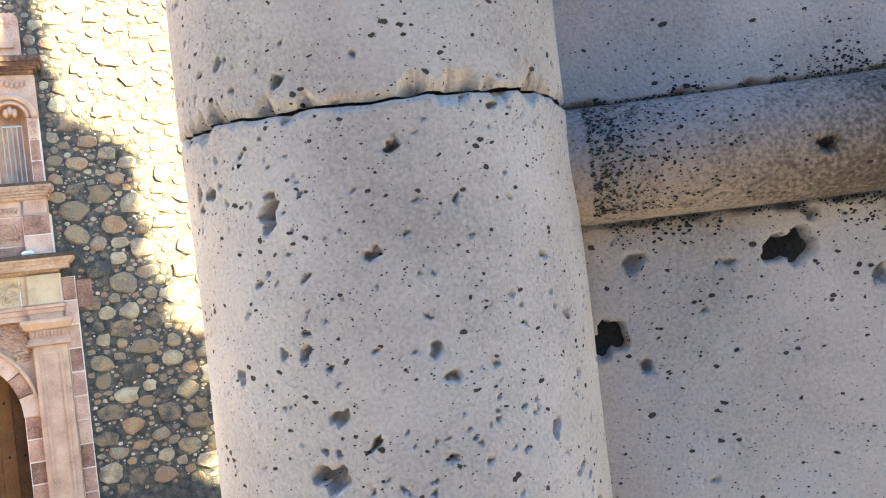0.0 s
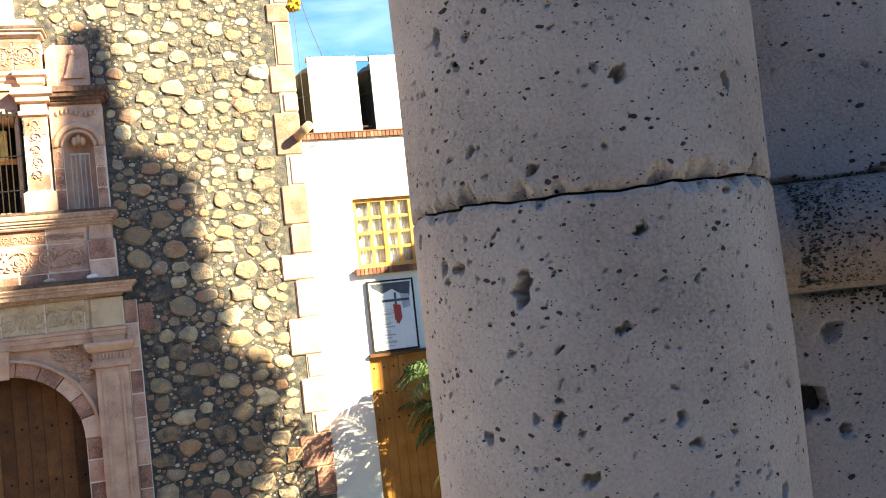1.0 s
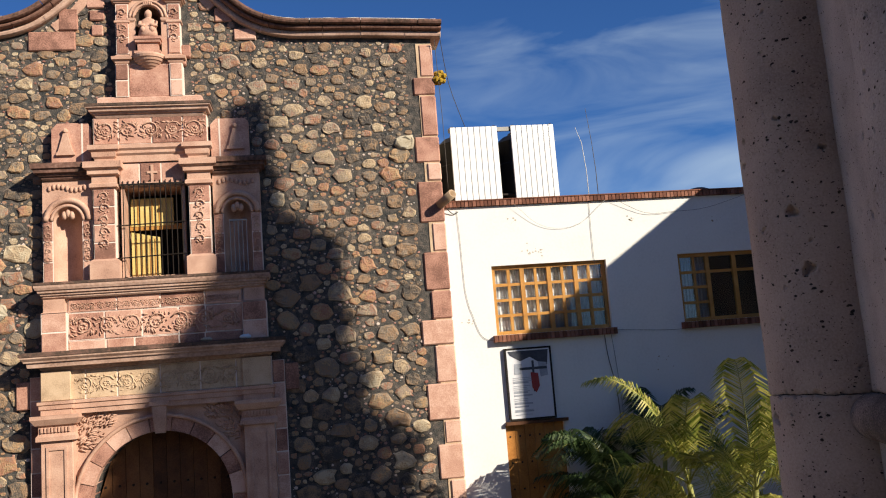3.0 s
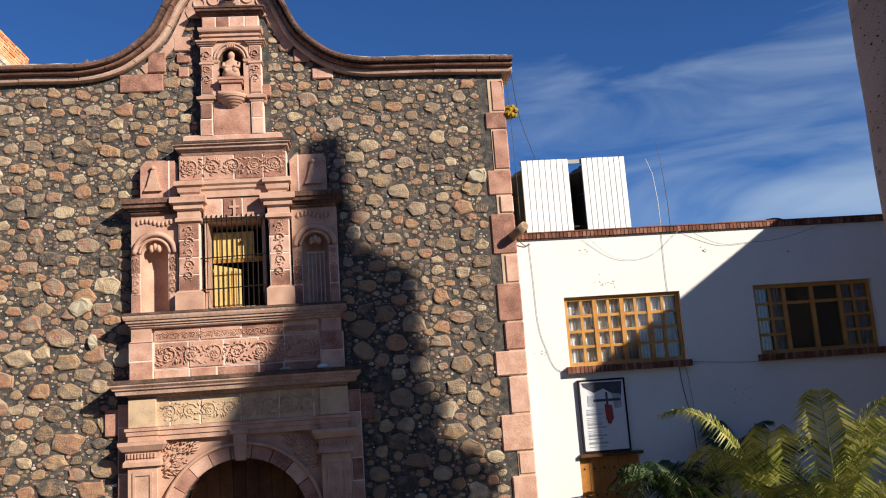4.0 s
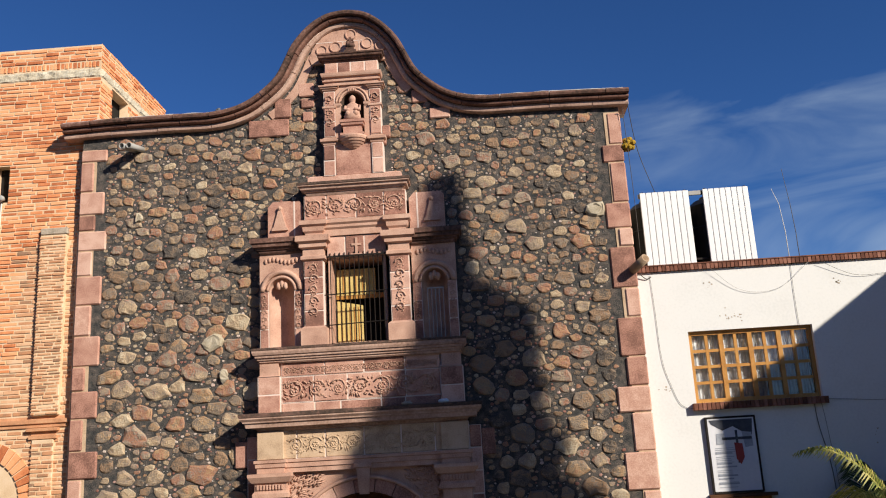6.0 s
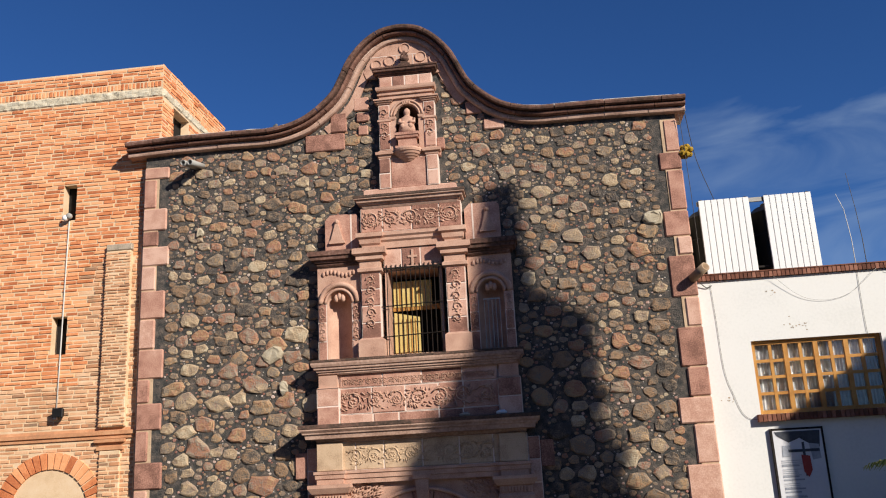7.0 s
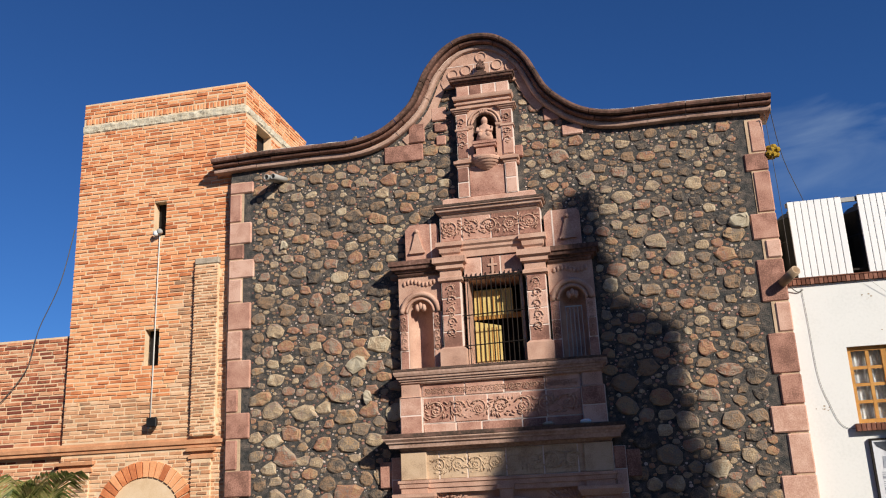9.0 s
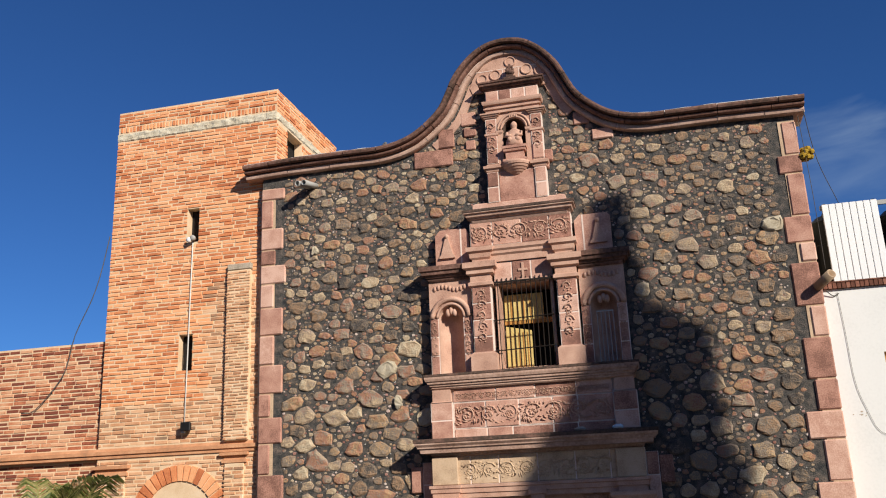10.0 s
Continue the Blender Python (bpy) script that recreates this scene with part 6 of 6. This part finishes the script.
column(0.702, 1.241, 4.033, 3.72, 4.34, 0.0010, 3, 100, 345, 4200, 0.0042,
       marks=[(224, 3.987, 0.0075, 0.6, 1.0), (225, 3.996, 0.0028, 0.8, 0.2), (249, 3.963, 0.003, 0.7, 0.4), (262, 3.918, 0.0033, 0.9, 0.9), (230, 3.923, 0.0036, 0.7, 1.2), (237, 3.893, 0.005, 0.6, 0.5),
              (233, 3.866, 0.008, 0.8, 0.2), (256, 4.088, 0.0048, 0.7, 0.5), (290, 4.083, 0.0055, 0.4, 1.9), (204, 4.126, 0.0055, 0.35, 1.5), (196, 4.003, 0.0045, 0.5, 1.4), (245, 3.88, 0.004, 0.4, 1.0)])
column(0.996, 1.97, 3.995, 3.70, 4.75, 0.0022, 9, 120, 330, 2600, 0.012, "tuff_brown")

# panels between the columns, with a half-round bead at the joint
EV, NV = np.array([0.92, -0.39, 0.0]), np.array([-0.39, -0.92, 0.0])


def panel(origin, e, n, length, joint, zlo, zhi, res, seed, extra=()):
    p = thing("wall_pier", "grey-pink volcanic stone wall with a lichen-stained half-round bead", "stone wall", (origin[0], origin[1], 2.4), kind="structure")
    o = np.array([origin[0], origin[1], 0.0])
    zv = np.array([0, 0, 1.0])

    def place(U, V):
        return o + U[..., None] * e + V[..., None] * zv, np.broadcast_to(n, (*U.shape, 3))

    b = joint - 0.066
    pitted("panel_face", place, (-0.08, length), (zlo, b + 0.001), res, "tuff", p, seed, 900, extra, edge=b)
    pitted("panel_face", place, (-0.08, length), (joint + 0.0005, zhi), res, "tuff", p, seed + 1, 900, edge=joint)

    def roll(U, V):
        a = V / 0.033
        m = -np.cos(a)[..., None] * zv + np.sin(a)[..., None] * n
        return o + U[..., None] * e + zv * (joint - 0.033) + m * 0.033, m

    pitted("bead", roll, (-0.08, length), (0.0, 0.033 * math.pi), res, "tuff_bead", p, seed + 2, 1800)
    q = [o + e * s for s in (-0.085, length + 0.01)]
    back = -n
    v = []
    for z in (2.4, 6.0):
        for a, k in ((q[0], 0.014), (q[1], 0.014), (q[1], 0.055), (q[0], 0.055)):
            v.append(tuple(a + back * k + zv * z))
    # dark backing; the deepest pits break through to it for their shade
    part("backing", rings(bmesh.new(), [v[:4], v[4:]]), "tuff_dark", p)
    for z0, z1 in ((2.4, zlo), (zhi, 6.0)):
        v = []
        for z in (z0, z1):
            for a, k in ((q[0], 0.0), (q[1], 0.0), (q[1], 0.012), (q[0], 0.012)):
                v.append(tuple(a + back * k + zv * z))
        part("slab", rings(bmesh.new(), [v[:4], v[4:]]), "tuff", p)
    return p


M["tuff_bead"] = pored("stained_tuff", [(0.025, 0.024, 0.022), (0.12, 0.10, 0.088), (0.32, 0.262, 0.235), (0.38, 0.315, 0.285)], (0.03, 0.026, 0.022), 130, 0.85)
near_panel = panel((0.828, 1.195), EV, NV, 0.62, 4.033, 3.70, 4.36, 0.0016, 31,
      [(-0.018, 3.902, 0.0115, 0.75, 1.4), (0.088, 3.942, 0.0125, 0.85, 0.3), (0.135, 3.921, 0.006, 0.7, 1.3), (0.001, 3.885, 0.004, 0.8, 0.5), (0.054, 3.937, 0.0025, 0.8, 0.3)])
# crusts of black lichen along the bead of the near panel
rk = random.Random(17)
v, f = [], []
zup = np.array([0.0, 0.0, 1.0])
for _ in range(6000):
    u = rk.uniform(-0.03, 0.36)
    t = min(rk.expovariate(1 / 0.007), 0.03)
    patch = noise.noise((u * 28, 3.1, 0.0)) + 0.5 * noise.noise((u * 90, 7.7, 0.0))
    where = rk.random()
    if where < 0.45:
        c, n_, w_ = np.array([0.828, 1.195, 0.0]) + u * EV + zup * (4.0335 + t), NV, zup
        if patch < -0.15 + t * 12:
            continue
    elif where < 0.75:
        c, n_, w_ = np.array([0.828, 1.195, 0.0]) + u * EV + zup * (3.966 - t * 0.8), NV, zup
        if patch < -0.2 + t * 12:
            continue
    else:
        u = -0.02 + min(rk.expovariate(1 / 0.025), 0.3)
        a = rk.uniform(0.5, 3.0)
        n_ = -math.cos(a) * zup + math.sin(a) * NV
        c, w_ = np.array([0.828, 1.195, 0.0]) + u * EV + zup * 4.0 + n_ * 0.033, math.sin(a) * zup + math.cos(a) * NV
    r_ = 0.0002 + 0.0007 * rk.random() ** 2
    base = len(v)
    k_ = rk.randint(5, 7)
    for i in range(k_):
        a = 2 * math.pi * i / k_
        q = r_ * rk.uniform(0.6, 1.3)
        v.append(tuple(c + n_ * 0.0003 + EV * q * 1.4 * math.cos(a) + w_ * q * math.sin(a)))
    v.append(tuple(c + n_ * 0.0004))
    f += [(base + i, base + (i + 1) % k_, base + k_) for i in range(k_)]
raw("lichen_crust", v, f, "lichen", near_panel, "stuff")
E2 = np.array([0.351, 0.936, 0.0])
panel((0.765, 1.31), E2, np.array([-0.936, 0.351, 0.0]), 0.62, 3.995, 3.70, 4.75, 0.003, 51)
tagged(part("pier_base", cube(0.55, 2.2, 0.55, 2.3, GROUND, 2.4), "tuff"), "stone base below the columns", "pier base", kind="structure")
# added out of view, on the sun's line, to shade the near column
pier = thing("shade_pier", "unseen plain stone pier added to keep sun off the columns", "pier", (2.7, -0.5, GROUND))
part("shaft", box(bmesh.new(), 2.40, 3.0, -0.9, -0.1, GROUND, 6.4, 0.03), "tuff", pier)
part("cap", moulding(2.40, 3.0, -0.1, -0.9, [(6.402, 0.0), (6.44, 0.04), (6.52, 0.06), (6.60, 0.06)]), "tuff", pier)


# ---- rubble stones of the church front ----
def covered(x, z, pad=0.0):
    u = abs(x - CX) - pad
    if x < XL + 0.42 + pad or x > XR - 0.42 - pad:
        return True
    if z < 4.45 + pad:
        return u < 1.80
    if z < 4.78 + pad:
        return u < 1.92
    if z < 7.5 + pad:
        return u < 1.58
    if z < 8.12 + pad:
        return u < 1.43
    if z < 8.5 + pad:
        return u < 0.94
    return u < 0.58


def roof_z(x):
    for (a, za), (b, zb) in zip(under, under[1:]):
        if a <= x <= b and b > a:
            return za + (zb - za) * (x - a) / (b - a)
    return 9.2


rs = random.Random(11)
cells, stones = {}, []


def fits(x, z, r, gap):
    for i in range(int((x - 0.6) * 2) - 1, int((x + 0.6) * 2) + 2):
        for j in range(int((z - 0.6) * 2) - 1, int((z + 0.6) * 2) + 2):
            for (x2, z2, r2) in cells.get((i, j), ()):
                if ((x - x2) / 1.18) ** 2 + ((z - z2) / 0.92) ** 2 < (r + r2 + gap) ** 2:
                    return False
    return True


def scatter(tries, lo, hi, gap, kind):
    for _ in range(tries):
        x, z = rs.uniform(XL + 0.3, XR - 0.3), rs.uniform(1.3, 10.9)
        f = 1.15 if z < 5.5 else (1.0 if z < 7.5 else 0.85)
        r = rs.uniform(lo, hi) * f
        if z + r > roof_z(x) - 0.05 or covered(x, z, r * 0.9) or not fits(x, z, r, gap):
            continue
        cells.setdefault((int(x * 2), int(z * 2)), []).append((x, z, r))
        stones.append((x, z, r, kind))


scatter(700, 0.115, 0.15, 0.008, 0)
scatter(5000, 0.085, 0.115, 0.008, 0)
scatter(14000, 0.055, 0.085, 0.006, 0)
scatter(20000, 0.030, 0.052, 0.004, 0)
scatter(22000, 0.019, 0.030, 0.003, 0)
scatter(26000, 0.012, 0.027, 0.002, 1)
scatter(4500, 0.005, 0.010, 0.0, 2)


def stone_points(r, n, sx, sz, depth, power, jig):
    """Rings of a rough stone in its own frame, the wall being the plane y = 0."""
    ang0 = jig.random() * 6.28
    wob = [jig.uniform(0.76, 1.16) for _ in range(n)]
    out = []
    for scale, y in ((1.0, 0.012), (0.95, -0.6 * depth), (0.74, -0.95 * depth)):
        ring = []
        for i in range(n):
            a = ang0 + 2 * math.pi * i / n
            c, s = math.cos(a), math.sin(a)
            q = (abs(c) ** power + abs(s) ** power) ** (-1 / power)
            k = r * q * wob[i] * scale * (1 if scale == 1.0 else jig.uniform(0.88, 1.04))
            ring.append((k * c * sx, y + (0 if scale == 1.0 else jig.uniform(-0.35, 0.3) * depth), k * s * sz))
        out.append(ring)
    return out, (jig.uniform(-0.1, 0.1) * r, -depth, jig.uniform(-0.1, 0.1) * r)


def stone_mesh(verts, faces, rings_, tip, at):
    base = len(verts)
    n = len(rings_[0])
    for ring in rings_:
        verts.extend((p[0] + at[0], p[1] + at[1], p[2] + at[2]) for p in ring)
    verts.append((tip[0] + at[0], tip[1] + at[1], tip[2] + at[2]))
    for k in range(2):
        for i in range(n):
            a, b = base + k * n + i, base + k * n + (i + 1) % n
            faces.append((a, b, b + n, a + n))
    for i in range(n):
        faces.append((base + 2 * n + i, base + 2 * n + (i + 1) % n, base + 3 * n))


kinds = []
for k in range(14):
    v, f = [], []
    stone_mesh(v, f, *stone_points(1.0, 10, rs.uniform(1.05, 1.4), rs.uniform(0.8, 1.02), 0.24, rs.uniform(2.1, 3.4), rs), (0, 0, 0))
    me = bpy.data.meshes.new("stone")
    me.from_pydata(v, [], f)
    me.materials.append(M["rubble_o"])
    kinds.append(me)
near = sorted((s for s in stones if s[3] == 0 and s[2] > 0.06), key=lambda s: abs(s[0] + 4.3) + 0.6 * abs(s[1] - 6.5))[:300]
picked = set(near)
for i, (x, z, r, k) in enumerate(near):
    ob = new("stone", kinds[i % 14])
    ob.parent = front
    ob.matrix_parent_inverse = Matrix.Translation(-front.location)
    ob.matrix_basis = Matrix.LocRotScale((x, F, z), Euler((0, rs.uniform(-0.25, 0.25), 0)), (r * rs.choice((-1, 1)), r, r))
v, f = [], []
v2, f2 = [], []
v3, f3 = [], []
for s in stones:
    if s in picked:
        continue
    x, z, r, k = s
    if k == 0:
        stone_mesh(v, f, *stone_points(r, 10 if r > 0.05 else 7, rs.uniform(1.05, 1.4), rs.uniform(0.8, 1.02), r * 0.24, rs.uniform(2.1, 3.4), rs), (x, F, z))
    elif k == 1:
        stone_mesh(v2, f2, *stone_points(r * 1.1, 5, 1.1, 0.9, r * 0.5, 2.2, rs), (x, F, z))
    else:
        stone_mesh(v3, f3, *stone_points(r * 1.1, 5, 1.1, 0.9, r * 0.6, 2.2, rs), (x, F, z))
raw("rubble", v, f, "rubble_i", front, "stuff")
raw("pink_chips", v2, f2, "chip", front, "stuff")
raw("lime_flecks", v3, f3, "fleck", front, "stuff")
for x, z, w, h in ((1.80, 7.66, 0.17, 0.13), (-4.38, 5.90, 0.17, 0.15), (-4.20, 5.37, 0.065, 0.12), (-5.62, 8.03, 0.07, 0.08)):
    vv, ff = [], []
    stone_mesh(vv, ff, *stone_points(1.0, 10, w, h, 0.045, 2.4, rs), (x, F - 0.02, z))
    raw("pale_stone", vv, ff, "pale_stone", front)
for x, z, w, h in ((-3.46, 9.42, 0.68, 0.30), (-3.22, 9.76, 0.28, 0.34), (-2.80, 9.58, 0.17, 0.17), (-2.82, 10.06, 0.26, 0.24), (-2.80, 9.82, 0.22, 0.16), (-0.92, 9.80, 0.26, 0.22), (-0.60, 9.48, 0.34, 0.18)):
    part("dressed_block", box(bmesh.new(), x - w / 2, x + w / 2, F - 0.04, F + 0.01, z - h / 2, z + h / 2, 0.015), "cantera_o", front)


# ---- bricks of the tower and the low wall ----
def brick_boxes(x0, x1, z0, z1, y, course, length, holes, seed, front_axis="y"):
    r = random.Random(seed)
    out, z, row = [], z0, 0
    while z + course * 0.6 < z1:
        x = x0 + (0 if row % 2 else -0.5 * length)
        while x < x1:
            ln = length * r.uniform(0.75, 1.15)
            a, b = max(x, x0), min(x + ln - r.uniform(0.012, 0.026), x1)
            pieces = [(a, b)]
            for h in holes:
                if z + course * 0.5 < h[3] and z + course * 0.5 > h[2]:
                    pieces = [q for p0, p1 in pieces for q in ((p0, min(p1, h[0])), (max(p0, h[1]), p1)) if q[1] - q[0] > 0.03]
            for a, b in pieces if b - a > 0.03 else ():
                out.append((a, b, z + r.uniform(-0.006, 0.006), z + course - 0.018 + r.uniform(-0.007, 0.006), y - r.uniform(0.002, 0.018)))
            x += ln
        z, row = z + course, row + 1
    return out


def brick_field(name, bricks, y_back, material, parent, along_y=None):
    v, f = [], []
    for a, b, c, d, y in bricks:
        n = len(v)
        e = 0.004
        if along_y is None:
            v += [(a, y_back, c), (b, y_back, c), (b, y_back, d), (a, y_back, d), (a + e, y, c + e), (b - e, y, c + e), (b - e, y, d - e), (a + e, y, d - e)]
        else:
            v += [(along_y, a, c), (along_y, b, c), (along_y, b, d), (along_y, a, d), (y, a + e, c + e), (y, b - e, c + e), (y, b - e, d - e), (y, a + e, d - e)]
        f += [(n + 4, n + 5, n + 6, n + 7), (n, n + 1, n + 5, n + 4), (n + 1, n + 2, n + 6, n + 5), (n + 2, n + 3, n + 7, n + 6), (n + 3, n, n + 4, n + 7)]
    return raw(name, v, f, material, parent, "stuff")


holes = [(a - 0.0, b, c, d) for a, b, c, d in SLITS] + [(-7.31, -6.85, 4.9, 7.99)]
arch_hole = [(AX - AR - 0.24, AX + AR + 0.24, AZ - 1, AZ + 0.45), (AX - 0.62, AX + 0.62, AZ + 0.4, AZ + 0.78), (AX - 0.4, AX + 0.4, AZ + 0.7, AZ + 0.94)]
upper = brick_boxes(TX0, TX1, 4.95, 10.66, TY, 0.069, 0.27, holes, 1)
rest, single = [], []
for b in upper:
    (single if b[0] > -8.3 and b[1] < -6.9 and 8.0 < b[2] < 10.6 and not any(b[1] > h[0] - 0.3 and b[0] < h[1] + 0.3 for h in SLITS) and len(single) < 300 else rest).append(b)
old = [b for b in rest if b[2] < 5.6 or (b[0] > -7.8 and b[2] < 7.7)]
oldset = set(old)
brick_field("brickwork", [b for b in rest if b not in oldset], TY + 0.01, "brick_i", tower)
brick_field("brickwork_old", old, TY + 0.01, "brick_old", tower)
brick_field("parapet_bricks", brick_boxes(TX0, TX1, 10.86, 10.98, TY, 0.125, 0.075, [], 2) + brick_boxes(TX0, TX1, 10.99, TOP - 0.01, TY, 0.069, 0.27, [], 2), TY + 0.01, "brick_i", tower)
brick_field("pier_bricks", brick_boxes(-7.30, -6.86, 4.94, 7.86, TY - 0.075, 0.052, 0.22, [], 3), TY - 0.065, "brick_old", tower)
brick_field("lower_bricks", brick_boxes(TX0, TX1, 3.2, 4.74, TY, 0.066, 0.26, arch_hole, 4), TY + 0.01, "brick_old", tower)
for x0, x1, z in ((-7.36, -6.88, 4.62), (-9.80, -9.10, 4.50)):
    brick_field("pier_bricks", brick_boxes(x0 + 0.08, x1 - 0.05, 3.2, z - 0.07, TY - 0.04, 0.066, 0.24, [], 6), TY - 0.03, "brick_old", tower)
flip = [(a, b, c, d, TX1 + (TY - y)) for a, b, c, d, y in brick_boxes(TY, TY + TDEEP, 9.3, TOP - 0.01, TY, 0.069, 0.27, [(TY + 0.45, TY + 1.15, 10.0, 10.64), (0, 99, 10.64, 10.85)], 5)]
brick_field("side_bricks", flip, 0, "brick_i", tower, along_y=TX1 - 0.005)
brick_field("wall_bricks", brick_boxes(-14.5, TX0 - 0.01, 3.4, 4.72, TY + 0.10, 0.066, 0.26, [], 7) + brick_boxes(-14.5, TX0 - 0.01, 4.95, 6.84, TY + 0.10, 0.072, 0.28, [], 8), TY + 0.11, "brick_red", side)
bmx = {}
for a, b, c, d, y in single:
    key = round((b - a) / 0.03)
    if key not in bmx:
        w, h = key * 0.03 / 2, 0.028
        me = bpy.data.meshes.new("brick")
        vv = [(-w, 0.01, -h), (w, 0.01, -h), (w, 0.01, h), (-w, 0.01, h), (-w + 0.004, -0.01, -h + 0.004), (w - 0.004, -0.01, -h + 0.004), (w - 0.004, -0.01, h - 0.004), (-w + 0.004, -0.01, h - 0.004)]
        me.from_pydata(vv, [], [(4, 5, 6, 7), (0, 1, 5, 4), (1, 2, 6, 5), (2, 3, 7, 6), (3, 0, 4, 7), (3, 2, 1, 0)])
        me.materials.append(M["brick_o"])
        bmx[key] = me
    ob = new("brick", bmx[key])
    ob.parent = tower
    ob.matrix_parent_inverse = Matrix.Translation(-tower.location)
    ob.location = ((a + b) / 2, y + 0.01, (c + d) / 2)
